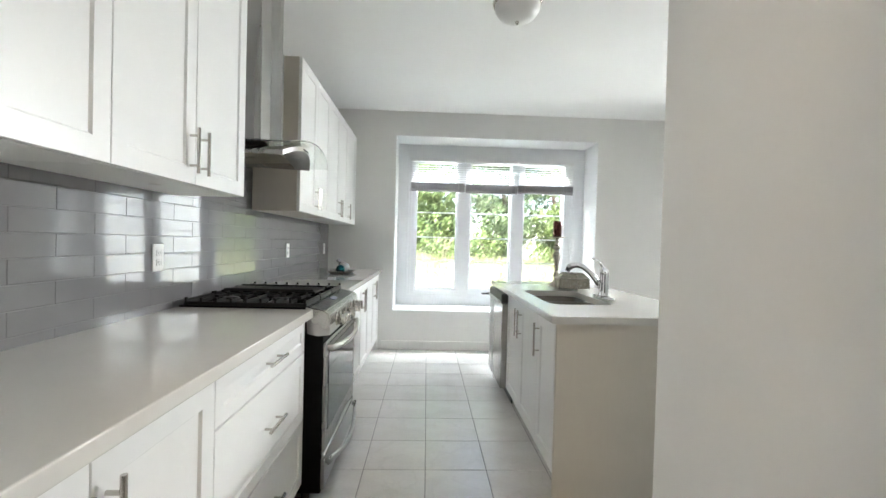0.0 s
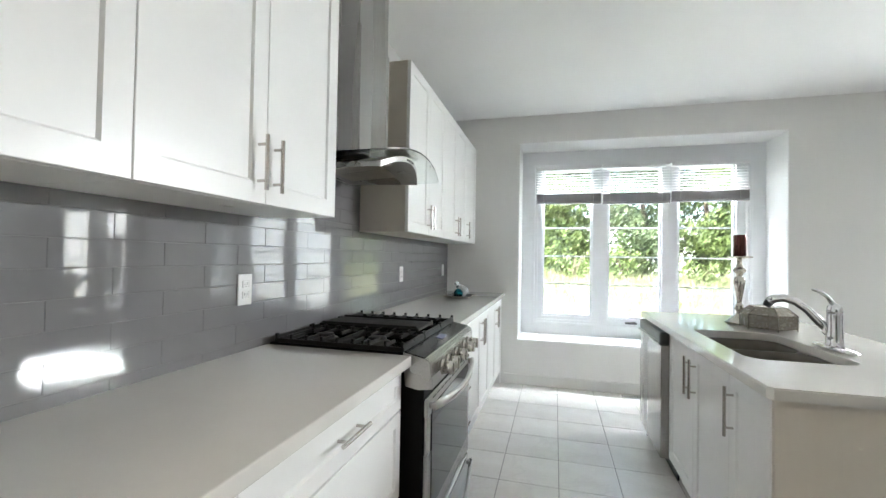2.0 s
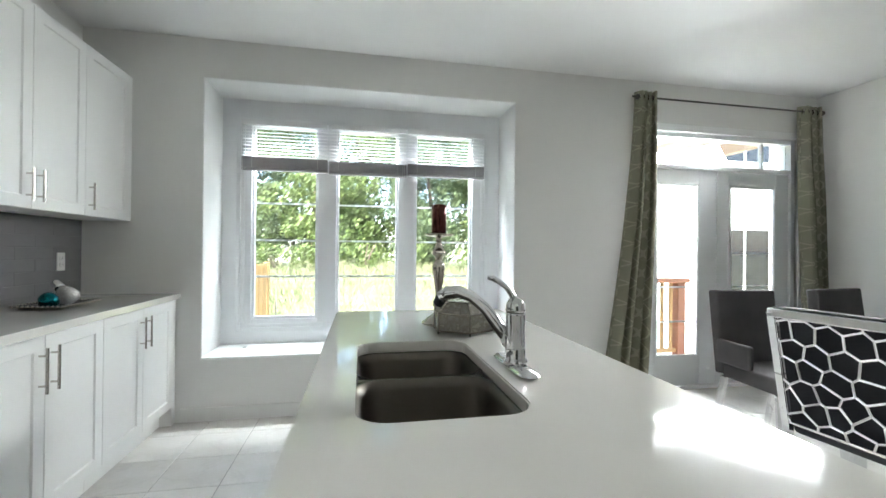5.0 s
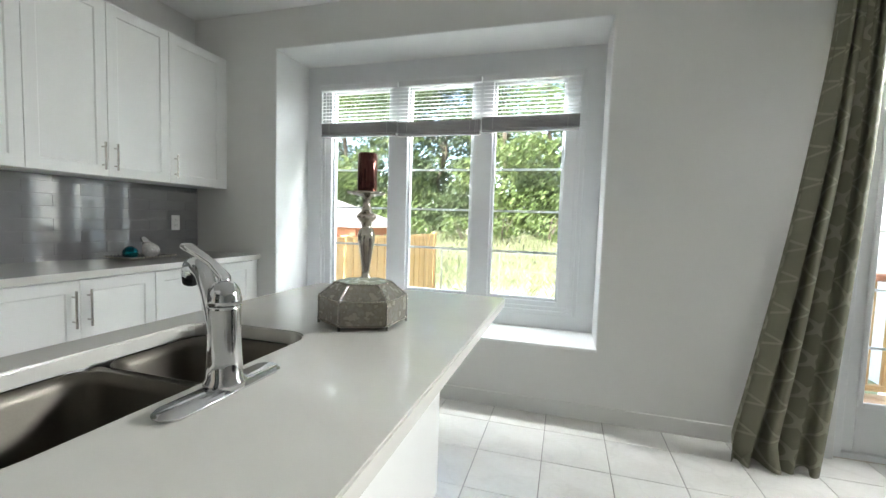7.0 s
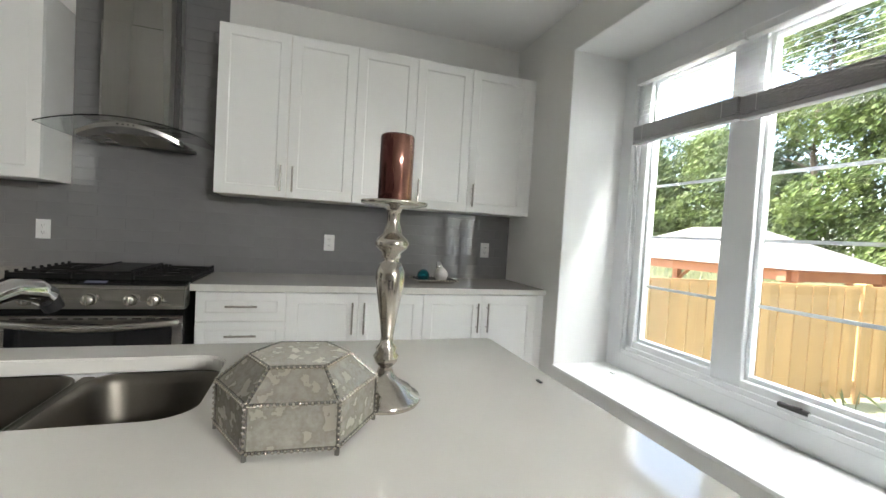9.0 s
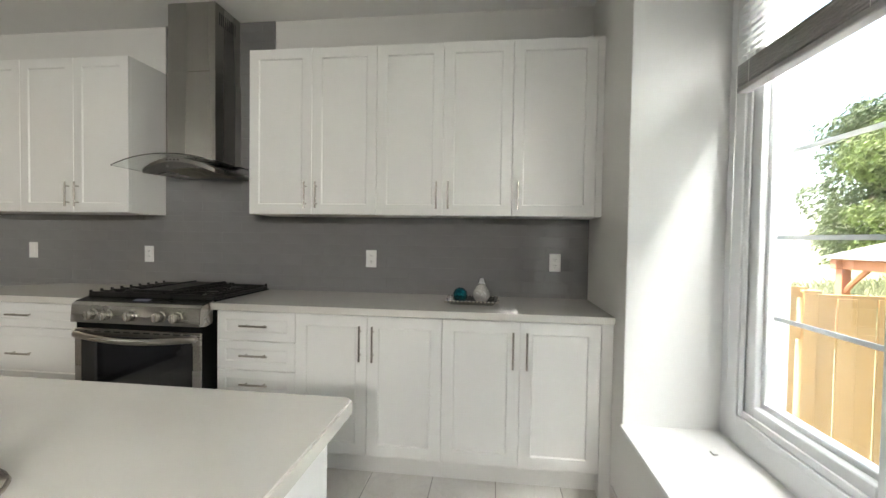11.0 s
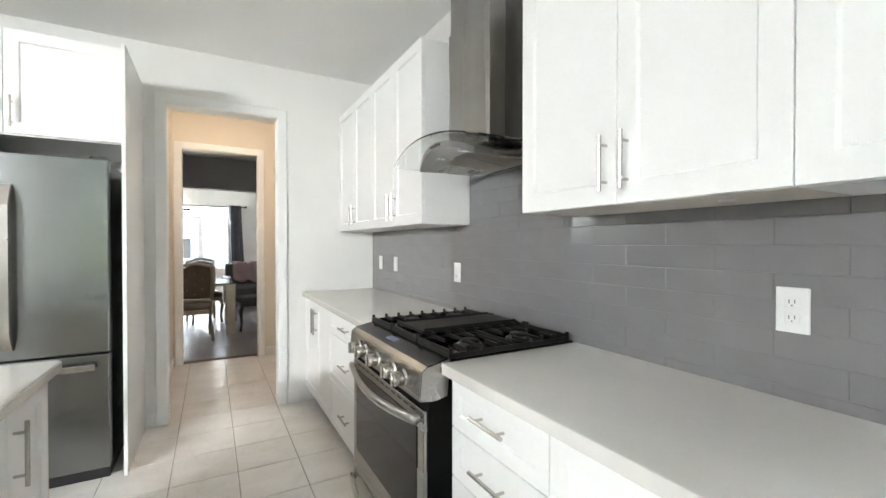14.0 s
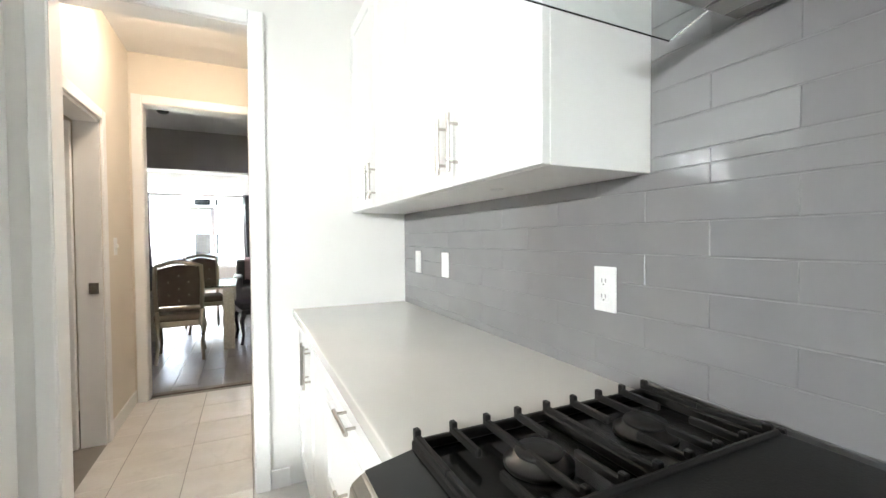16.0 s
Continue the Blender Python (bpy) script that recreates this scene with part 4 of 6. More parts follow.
for i, (a0, a1) in enumerate(((F0, FM - 0.003), (FM + 0.003, F1))):
    d = part("door", box(a0, a1, FYF, FYF + 0.07, 0.725, 1.81, 0.008, seg=2), "fridgesteel", fr)
    hx = FM + (-0.045, 0.045)[i]
    out = [FYF + 0.07 + 0.045 * min(1, 3.5 * math.sin(math.pi * j / 16)) for j in range(17)]
    bm = bmesh.new()
    ring = [[bm.verts.new((hx + sx * 0.024, y + dy, 0.78 + j * 0.86 / 16)) for sx, dy in ((-1, 0), (1, 0), (0.8, 0.012), (-0.8, 0.012))] for j, y in enumerate(out)]
    for u, w in zip(ring, ring[1:]):
        for q in range(4):
            bm.faces.new((u[q], u[(q + 1) % 4], w[(q + 1) % 4], w[q]))
    bm.faces.new(ring[0][::-1])
    bm.faces.new(ring[-1])
    bmesh.ops.recalc_face_normals(bm, faces=bm.faces)
    part("door_handle", bm, "nickel", d, "long flat steel handle")
d = part("freezer_drawer", box(F0, F1, FYF, FYF + 0.07, 0.07, 0.715, 0.008, seg=2), "fridgesteel", fr)
bm = box(F0 + 0.06, F1 - 0.06, FYF + 0.1, FYF + 0.115, 0.635, 0.67, 0.004)
for x in (F0 + 0.07, F1 - 0.1):
    box(x, x + 0.03, FYF + 0.069, FYF + 0.1, 0.638, 0.667, bm=bm)
part("drawer_handle", bm, "nickel", d, "long flat steel handle")
part("base_grille", box(F0 + 0.01, F1 - 0.01, FYB + 0.02, FYF + 0.03, 0.0, 0.065), "black", fr)
bm = box(F0 + 0.01, F0 + 0.09, FYF - 0.05, FYF + 0.05, 1.811, 1.825, 0.003)
part("hinge_cover", bm, "black", fr)

# ---- outdoors ----
M.update({
    "grass": mat("lawn", (0.12, 0.155, 0.06), 0.9, second=(0.23, 0.23, 0.14), scale=0.35, fine=9, amount=0.7, bump=0.4, dist=0.05),
    "blade": mat("grass_blade", (0.13, 0.17, 0.065), 0.7, second=(0.25, 0.255, 0.15), scale=0.5, fine=3, amount=0.8, bump=0, island=0.3),
    "bark": mat("bark", (0.09, 0.07, 0.05), 0.9, scale=4, fine=30, bump=0.6, dist=0.02, stretch=(1, 1, 0.2)),
    "leaf": mat("leaf", (0.085, 0.13, 0.035), 0.55, second=(0.125, 0.17, 0.055), scale=0.5, fine=3, amount=0.8, bump=0, island=0.45),
    "leafdark": mat("dark_leaf", (0.065, 0.1, 0.04), 0.55, second=(0.09, 0.125, 0.055), scale=0.5, fine=3, amount=0.8, bump=0, island=0.45),
    "fence": mat("cedar_board", (0.5, 0.31, 0.14), 0.7, second=(0.4, 0.24, 0.1), scale=3, fine=30, amount=0.6, bump=0.15, random_tone=0.12, stretch=(1, 1, 0.12)),
    "redwood": mat("red_stained_timber", (0.36, 0.15, 0.08), 0.65, second=(0.28, 0.11, 0.06), scale=3, fine=40, bump=0.15),
    # timber lightened to a pale pink: outdoor glare is put into its colour
    "palebeam": mat("glare_paled_timber", (0.55, 0.43, 0.36), 0.7, second=(0.46, 0.35, 0.29), scale=3, fine=40, bump=0.15),
    "roofmetal": mat("pale_roof_panel", (0.5, 0.48, 0.46), 0.55, second=(0.45, 0.43, 0.41), scale=2, fine=30, bump=0.05),
    "siding": mat("white_siding", (0.74, 0.74, 0.73), 0.7, second=(0.7, 0.7, 0.69), scale=2, fine=60, bump=0.1),
    "brickfar": mat("pinkish_brick", (0.4, 0.27, 0.23), 0.85, second=(0.33, 0.22, 0.19), scale=4, fine=40, amount=0.7, bump=0.3),
    "midbrick": mat("pale_brick", (0.42, 0.38, 0.33), 0.85, second=(0.36, 0.32, 0.28), scale=4, fine=40, amount=0.7, bump=0.3),
    "wire": mat("wire", (0.3, 0.3, 0.3), 0.5, 0.8, scale=4),
    "deck": mat("deck_board", (0.42, 0.27, 0.15), 0.75, second=(0.36, 0.22, 0.12), scale=3, fine=40, bump=0.2, random_tone=0.1, stretch=(0.15, 1, 1)),
})
for key in ("leaf", "leafdark", "blade"):
    nt = M[key].node_tree
    pb = nt.nodes["Principled BSDF"]
    tl, ms = nt.nodes.new("ShaderNodeBsdfTranslucent"), nt.nodes.new("ShaderNodeMixShader")
    ms.inputs[0].default_value = 0.35
    nt.links.new(pb.inputs["Base Color"].links[0].from_socket, tl.inputs["Color"])
    nt.links.new(pb.outputs[0], ms.inputs[1])
    nt.links.new(tl.outputs[0], ms.inputs[2])
    nt.links.new(ms.outputs[0], nt.nodes["Material Output"].inputs["Surface"])


def terrain(x, y):
    t = min(1, max(0, (y - 11) / 16))
    return -0.78 + 0.75 * t * t * (3 - 2 * t) + 0.1 * noise.noise((x * 0.2, y * 0.2, 0)) * min(1, max(0, (y - 7) / 5))


bm = bmesh.new()
xs = [-600, -200, -90] + [-60 + 3 * i for i in range(41)] + [90, 200, 600]
ys = [-600, -200, -60, -30, -16, -12, -4, 2, 4.4] + [5.5 + 1.5 * i for i in range(26)] + [60, 90, 200, 600]
gv = [[bm.verts.new((x, y, terrain(x, y))) for x in xs] for y in ys]
for j in range(len(ys) - 1):
    for i in range(len(xs) - 1):
        bm.faces.new((gv[j][i], gv[j][i + 1], gv[j + 1][i + 1], gv[j + 1][i]))
solo("ground", bm, "grass", "sunlit rough lawn and meadow", "lawn", kind="structure", smooth=True)

rng = random.Random(5)
verts, faces = [], []
for k in range(42000):
    x, y = rng.uniform(-16, 22), 9 + 17 * rng.random() ** 0.8
    if y < 14 and rng.random() < 0.6:
        continue
    z = terrain(x, y)
    h = rng.uniform(0.12, 0.3) * (1.0 + max(0, y - 13) * 0.14)
    a, w = rng.uniform(0, 6.28), 0.002 + 0.0006 * y
    dx, dy, lx, ly = math.cos(a) * w, math.sin(a) * w, rng.uniform(-0.12, 0.12), rng.uniform(-0.12, 0.12)
    n0 = len(verts)
    verts += [(x - dx, y - dy, z - 0.02), (x + dx, y + dy, z - 0.02), (x + lx + dx * 0.5, y + ly + dy * 0.5, z + h * 0.7), (x + lx * 2, y + ly * 2, z + h)]
    faces += [(n0, n0 + 1, n0 + 2), (n0, n0 + 2, n0 + 3)]
me = bpy.data.meshes.new("tall_grass")
me.from_pydata(verts, [], faces)
me.materials.append(M["blade"])
tagged(new("tall_grass", me), "tall pale meadow grass before the wood", "grass", kind="stuff")


def leaf_crown(rg_, blobs, leaves, size):
    """Many small bent leaves on the skins of uneven clumps."""
    vs, fs = [], []
    for cx, cy, cz, r in blobs:
        for _ in range(int(leaves * r * r)):
            d = Vector((rg_.gauss(0, 1), rg_.gauss(0, 1), rg_.gauss(0, 1)))
            d.normalize()
            k = r * (0.6 + 0.45 * rg_.random()) * (1 + 0.35 * noise.noise(d * 2.2 + Vector((cx, cy, cz))))
            p = Vector((cx, cy, cz)) + Vector((d.x, d.y, d.z * 0.85)) * k
            u = (d + Vector((rg_.uniform(-1, 1), rg_.uniform(-1, 1), rg_.uniform(-0.9, 0.6)))).normalized()
            s = u.orthogonal().normalized() * size * rg_.uniform(0.6, 1.3)
            q = u.cross(s)
            n1 = len(vs)
            vs += [p - s, p + q * 0.45 + u * size * 0.15, p + s * 1.1, p - q * 0.45 + u * size * 0.15]
            fs.append((n1, n1 + 1, n1 + 2, n1 + 3))
    me_ = bpy.data.meshes.new("crown")
    me_.from_pydata(vs, [], fs)
    return me_


def tree(seed, x, y, h, spread, material, dens):
    rg_ = random.Random(seed)
    z = terrain(x, y) - 0.05
    t = thing("tree", (x, y, z), "tall leafy deciduous tree at the edge of a wood", "tree", "trees behind the garden")
    bm = sweep([(x + rg_.uniform(-0.12, 0.12) * i, y, z + h * 0.85 * i / 6) for i in range(7)], [0.22 - 0.03 * i for i in range(7)], 8)
    for i in range(7):
        a, zz = rg_.uniform(0, 6.28), z + h * rg_.uniform(0.25, 0.7)
        l = spread * rg_.uniform(0.5, 0.9)
        sweep([(x, y, zz), (x + math.cos(a) * l * 0.5, y + math.sin(a) * l * 0.5, zz + l * 0.35), (x + math.cos(a) * l, y + math.sin(a) * l, zz + l * 0.6)], [0.08, 0.05, 0.02], 6, bm)
    part("trunk", bm, "bark", t, "", True)
    blobs = []
    for i in range(50):
        zz = rg_.uniform(0.03, 1.0)
        rad = spread * (math.sin(math.pi * (0.15 + 0.75 * zz))) * rg_.uniform(0.3, 0.95)
        a = rg_.uniform(0, 6.28)
        blobs.append((x + math.cos(a) * rad, y + math.sin(a) * rad, z + h * zz, rg_.uniform(0.5, 1.15) * (0.42 * spread)))
    me_ = leaf_crown(rg_, blobs, dens, 0.15)
    me_.materials.append(M[material])
    me_.transform(Matrix.Translation(-Vector((x, y, z))))
    ob = new("crown", me_)
    ob.parent = t


rt = random.Random(3)
for k in range(15):
    x = -26 + k * 3.5 + rt.uniform(-0.8, 0.8)
    hh = (9.5 if x < -13 else 14.5 if x < 16 else 11) + rt.uniform(-0.8, 1.6)
    tree(100 + k, x, 27.5 + rt.uniform(-1.2, 2.2), hh, rt.uniform(2.6, 3.3), "leaf" if k % 3 else "leafdark", 270)
for k in range(13):
    x = -30 + k * 4.6 + rt.uniform(-0.8, 0.8)
    tree(200 + k, x, 32.5 + rt.uniform(-1, 1), (10 if x < -15 else 15.5) + rt.uniform(-0.8, 1.5), rt.uniform(3.3, 4.0), "leafdark", 90)


def shrub(seed, x, y, h, w):
    rg_ = random.Random(seed)
    z = terrain(x, y) - 0.05
    t = thing("shrub", (x, y, z), "leafy green shrub at the edge of the wood", "shrub", "shrubs before the trees")
    bm = bmesh.new()
    for i in range(5):
        a = rg_.uniform(0, 6.28)
        sweep([(x, y, z), (x + math.cos(a) * w * 0.3, y + math.sin(a) * w * 0.3, z + h * 0.5), (x + math.cos(a) * w * 0.6, y + math.sin(a) * w * 0.6, z + h * 0.8)], [0.04, 0.03, 0.01], 5, bm)
    part("stem", bm, "bark", t)
    blobs = [(x + rg_.uniform(-w, w) * 0.7, y + rg_.uniform(-0.5, 0.5), z + h * rg_.uniform(0.2, 0.85), rg_.uniform(0.35, 0.7) * w * 0.7) for i in range(9)]
    me_ = leaf_crown(rg_, blobs, 190, 0.12)
    me_.materials.append(M["leaf"])
    me_.transform(Matrix.Translation(-Vector((x, y, z))))
    new("crown", me_).parent = t


for k in range(16):
    shrub(300 + k, -20 + k * 2.5 + rt.uniform(-0.7, 0.7), 24.2 + rt.uniform(-0.8, 0.8), rt.uniform(1.0, 2.6), rt.uniform(1.0, 1.5))

# cedar fence along the plot
fe = thing("fence", (-0.8, 9, -0.8), "yellow cedar board fence with posts and cap rail", "fence")
p0, p1 = Vector((-1.3, 4.9)), Vector((-0.42, 12.67))
L0 = (p1 - p0).length
ux = (p1 - p0) / L0
ang = math.atan2(ux.y, ux.x)
def along(d, off=0.0):
    q = p0 + ux * d
    return q.x - ux.y * off, q.y + ux.x * off
board = box(-0.065, 0.065, -0.009, 0.009, 0, 1.56)
bme = link_mesh("board", board, "fence")
post = box(-0.05, 0.05, -0.05, 0.05, 0, 1.72, 0.004)
box(-0.065, 0.065, -0.065, 0.065, 1.72, 1.745, 0.004, bm=post)
pme = link_mesh("post", post, "fence")
rail = box(0, 1.93, -0.02, 0.02, 0, 0.09)
rme = link_mesh("rail", rail, "fence")
def fence_piece(name, me_, d, off, z):
    ob = new(name, me_)
    ob.parent = fe
    x, y = along(d, off)
    ob.matrix_basis = Matrix.Translation(-Vector((-0.8, 9, -0.8))) @ pose(x, y, z, 0, 0, math.degrees(ang))
npan = 4
plen = L0 / npan
for k in range(npan + 1):
    fence_piece("post", pme, k * plen, 0, -0.82)
for k in range(npan):
    zt = 0.80 if k else 0.86
    for off, z in ((0.0, zt), (0.0, zt - 0.35), (0.0, -0.55)):
        fence_piece("rail", rme, k * plen + 0.01, off, z)
    nb = 13
    for i in range(nb):
        fence_piece("board", bme, k * plen + 0.08 + (i + 0.3) * (plen - 0.14) / nb, -0.016 - 0.012 * (i % 2), zt - 1.5)

# gazebo in the neighbouring garden
gz = thing("gazebo", (-4.5, 12.6, -0.8), "red-stained timber gazebo with a pale hipped roof", "gazebo")
gx0, gx1, gy0, gy1 = -7.2, -1.8, 11.2, 14.4
bm = bmesh.new()
e = [bm.verts.new(v) for v in ((gx0, gy0, 1.02), (gx1, gy0, 1.02), (gx1, gy1, 1.02), (gx0, gy1, 1.02), ((gx0 + gx1) / 2 - 0.8, 12.8, 1.85), ((gx0 + gx1) / 2 + 0.8, 12.8, 1.85))]
for f in ((0, 1, 5, 4), (1, 2, 5), (2, 3, 4, 5), (3, 0, 4)):
    bm.faces.new([e[i] for i in f])
bmesh.ops.solidify(bm, geom=bm.faces[:], thickness=-0.05)
part("roof", bm, "roofmetal", gz, "pale metal hipped roof")
for x in (gx0 + 0.3, gx1 - 0.3):
    for y in (gy0 + 0.3, gy1 - 0.3):
        po = part("post", box(x - 0.09, x + 0.09, y - 0.09, y + 0.09, -0.8, 0.98, 0.01), "redwood", gz)
        bm = bmesh.new()
        for s in (-1, 1):
            if gx0 < x + s * 0.6 < gx1:
                sweep([(x, y, 0.25), (x + s * 0.22, y, 0.5), (x + s * 0.6, y, 0.82)], 0.05, 6, bm)
        part("brace", bm, "redwood", po)
for q in ((gx0 + 0.1, gx1 - 0.1, gy0 + 0.22, gy0 + 0.38), (gx0 + 0.1, gx1 - 0.1, gy1 - 0.38, gy1 - 0.22), (gx0 + 0.22, gx0 + 0.38, gy0 + 0.1, gy1 - 0.1), (gx1 - 0.38, gx1 - 0.22, gy0 + 0.1, gy1 - 0.1)):
    part("beam", box(*q, 0.8, 0.99, 0.008), "redwood", gz)

# wire fence across the lot
wf = thing("wire_fence", (4, 12.7, -0.7), "low wire fence with thin metal posts", "fence")
for i in range(10):
    x = -0.2 + i * 1.55
    part("post", rod((x, 12.7, terrain(x, 12.7) - 0.05), (x, 12.7, 0.5), 0.022, seg=8), "wire", wf)
for z in (0.46, 0.3, 0.02, -0.3):
    part("wire_strand", rod((-0.25, 12.7, z), (13.8, 12.7, z), 0.008 if z > 0.4 else 0.004, seg=6), "wire", wf)

# deck outside the patio door
dk = thing("deck", (5.3, 5.6, -0.78), "timber deck with a reddish handrail", "deck")
for i in range(9):
    part("deck_board", box(3.6, 6.6, 4.99 + i * 0.142, 4.99 + i * 0.142 + 0.136, -0.1, -0.065, 0.003), "deck", dk)
for x in (3.7, 5.95):
    part("post", box(x - 0.055, x + 0.055, 6.15, 6.26, -0.8, 0.9, 0.004), "redwood", dk)
part("handrail", box(3.6, 6.05, 6.12, 6.29, 0.875, 0.93, 0.006), "redwood", dk)
part("lower_rail", box(3.7, 5.95, 6.18, 6.23, -0.02, 0.03, 0.004), "fence", dk)
for i in range(17):
    x = 3.83 + i * 0.125
    part("baluster", box(x - 0.018, x + 0.018, 6.187, 6.223, 0.02, 0.875, 0.003), "fence", dk)
for i, y in enumerate((5.2, 6.15)):
    part("joist", box(3.62, 6.58, y, y + 0.05, -0.3, -0.1), "deck", dk)

# covered porch beam over the deck, seen through the transom
pg = thing("patio_roof", (5.3, 6.2, 2.2), "pale patio roof on timber beams paled by painted glare over the deck", "patio roof")
for x in (5.35, 6.45):
    part("rafter", box(x - 0.05, x + 0.05, 5.52, 7.9, 2.5, 2.64, 0.006), "palebeam", pg)
part("front_beam", box(5.2, 6.6, 7.8, 7.9, 2.36, 2.5, 0.006), "palebeam", pg)
part("roof_sheet", box(5.3, 6.7, 5.52, 8.0, 2.645, 2.66), "roofmetal", pg)
for x in (5.3, 6.5):
    part("post", box(x - 0.06, x + 0.06, 7.79, 7.91, -0.8, 2.36, 0.006), "pvc", pg)

# the neighbouring house
nh = thing("neighbour_house", (10.5, 12, -0.8), "two-storey white-sided house with white windows", "house")
part("wall", box(7.1, 14.5, 8.5, 15.5, -0.9, 5.2), "siding", nh)
bm = bmesh.new()
e = [bm.verts.new(v) for v in ((6.8, 8.2, 5.2), (14.8, 8.2, 5.2), (14.8, 15.8, 5.2), (6.8, 15.8, 5.2), (10.8, 8.2, 7.6), (10.8, 15.8, 7.6))]
for f in ((0, 4, 5, 3), (4, 1, 2, 5), (0, 1, 4), (2, 3, 5), (0, 3, 2, 1)):
    bm.faces.new([e[i] for i in f])
part("roof", bm, "brickfar", nh)
for z in (0.2, 3.0):
    for x in (9.35, 12.2):
        w = part("window", box(x - 0.65, x + 0.65, 8.44, 8.5, z, z + 1.6, 0.01), "pvc", nh)
        for s in (-1, 1):
            part("pane", box(x + s * 0.3 - 0.27, x + s * 0.3 + 0.27, 8.43, 8.438, z + 0.08, z + 1.52), "ovenglass", w)
for i in range(30):
    part("siding_board", box(7.1, 14.5, 8.488, 8.5, -0.9 + i * 0.2, -0.9 + i * 0.2 + 0.19), "siding", nh)

# ---- small kitchen things ----
M.update({
    "silver": mat("worn_silver", (0.62, 0.58, 0.52), 0.16, 1.0, second=(0.45, 0.41, 0.36), scale=14, fine=90, amount=0.6, bump=0.05),
    "mercury": mat("mercury_glass", (0.66, 0.63, 0.56), 0.26, 0.3, second=(0.47, 0.44, 0.37), scale=45, fine=160, amount=0.8, bump=0.05),
    "candle": mat("copper_mercury_candle", (0.36, 0.19, 0.14), 0.14, 0.7, second=(0.11, 0.035, 0.03), scale=9, fine=60, amount=0.8, bump=0.03, stretch=(1, 1, 0.25)),
    "teal": mat("teal_foil", (0.0, 0.22, 0.26), 0.15, 0.8, second=(0.0, 0.1, 0.13), scale=60, fine=200, amount=0.8, bump=0.3),
    "pearl": mat("pearl_glitter", (0.7, 0.68, 0.64), 0.25, 0.35, second=(0.5, 0.48, 0.46), scale=60, fine=260, amount=0.8, bump=0.3),
    "pewter": mat("hammered_pewter", (0.3, 0.29, 0.28), 0.22, 1.0, second=(0.2, 0.19, 0.18), scale=30, fine=90, bump=0.2),
    "charcoal": mat("charcoal_fabric", (0.075, 0.07, 0.072), 0.85, second=(0.06, 0.056, 0.058), scale=8, fine=500, bump=0.35),
    "blackfab": mat("black_fabric", (0.02, 0.02, 0.024), 0.8, second=(0.03, 0.03, 0.034), scale=8, fine=500, bump=0.3),
    "darktop": mat("dark_table_glass", (0.03, 0.03, 0.034), 0.12, scale=4, fine=50, bump=0.0, rough_var=0.02),
    "brownfab": mat("taupe_velvet", (0.13, 0.1, 0.075), 0.75, second=(0.1, 0.078, 0.06), scale=10, fine=400, bump=0.25),
    "champagne": mat("champagne_wood", (0.4, 0.34, 0.26), 0.4, 0.3, second=(0.32, 0.27, 0.2), scale=8, fine=60, bump=0.08),
    "darkwood": mat("dark_laminate", (0.16, 0.14, 0.135), 0.3, second=(0.11, 0.095, 0.09), scale=4, fine=50, amount=0.7, bump=0.06, random_tone=0.1, stretch=(1, 0.12, 1)),
    "hallfloor": mat("threshold", (0.16, 0.12, 0.1), 0.5, scale=6, fine=60),
    "pink": mat("blush_throw", (0.42, 0.3, 0.3), 0.9, scale=6, fine=300, bump=0.4),
    "darkcurt": mat("dark_curtain", (0.04, 0.045, 0.055), 0.85, scale=6, fine=300, bump=0.2),
    "frost": mat("frosted_glass", (0.72, 0.71, 0.69), 0.3, scale=6, fine=120, bump=0.05),
})


def lattice_cloth(name, base, line):
    """Woven grey-green cloth with a pale diamond lattice."""
    m = mat(name, base, 0.8, second=tuple(c * 0.8 for c in base), scale=5, fine=500, bump=0.3)
    nt, L = m.node_tree, m.node_tree.links
    b = nt.nodes["Principled BSDF"]
    old = b.inputs["Base Color"].links[0].from_socket
    uv = nt.nodes.new("ShaderNodeUVMap")
    sep = nt.nodes.new("ShaderNodeSeparateXYZ")
    L.new(uv.outputs[0], sep.inputs[0])

    def op(kind, a, c):
        n = nt.nodes.new("ShaderNodeMath")
        n.operation = kind
        for i, v in enumerate((a, c)):
            if v is None:
                continue
            if isinstance(v, (int, float)):
                n.inputs[i].default_value = v
            else:
                L.new(v, n.inputs[i])
        return n.outputs[0]
    wave = op("MULTIPLY", op("SINE", op("MULTIPLY", sep.outputs["Y"], 6.283), None), 0.5)
    lines = []
    for s in (1, -1):
        f = op("FRACT", op("ADD", sep.outputs["X"], op("MULTIPLY", wave, 1.0 * s)), None)
        lines.append(op("LESS_THAN", op("ABSOLUTE", op("SUBTRACT", f, 0.5), None), 0.055))
    both = op("MAXIMUM", lines[0], lines[1])
    mx = nt.nodes.new("ShaderNodeMix")
    mx.data_type = "RGBA"
    L.new(op("MULTIPLY", both, 0.55), mx.inputs["Factor"])
    L.new(old, mx.inputs["A"])
    mx.inputs["B"].default_value = (*line, 1)
    L.new(mx.outputs["Result"], b.inputs["Base Color"])
    return m


M["curtain"] = lattice_cloth("lattice_curtain", (0.2, 0.19, 0.135), (0.34, 0.34, 0.265))


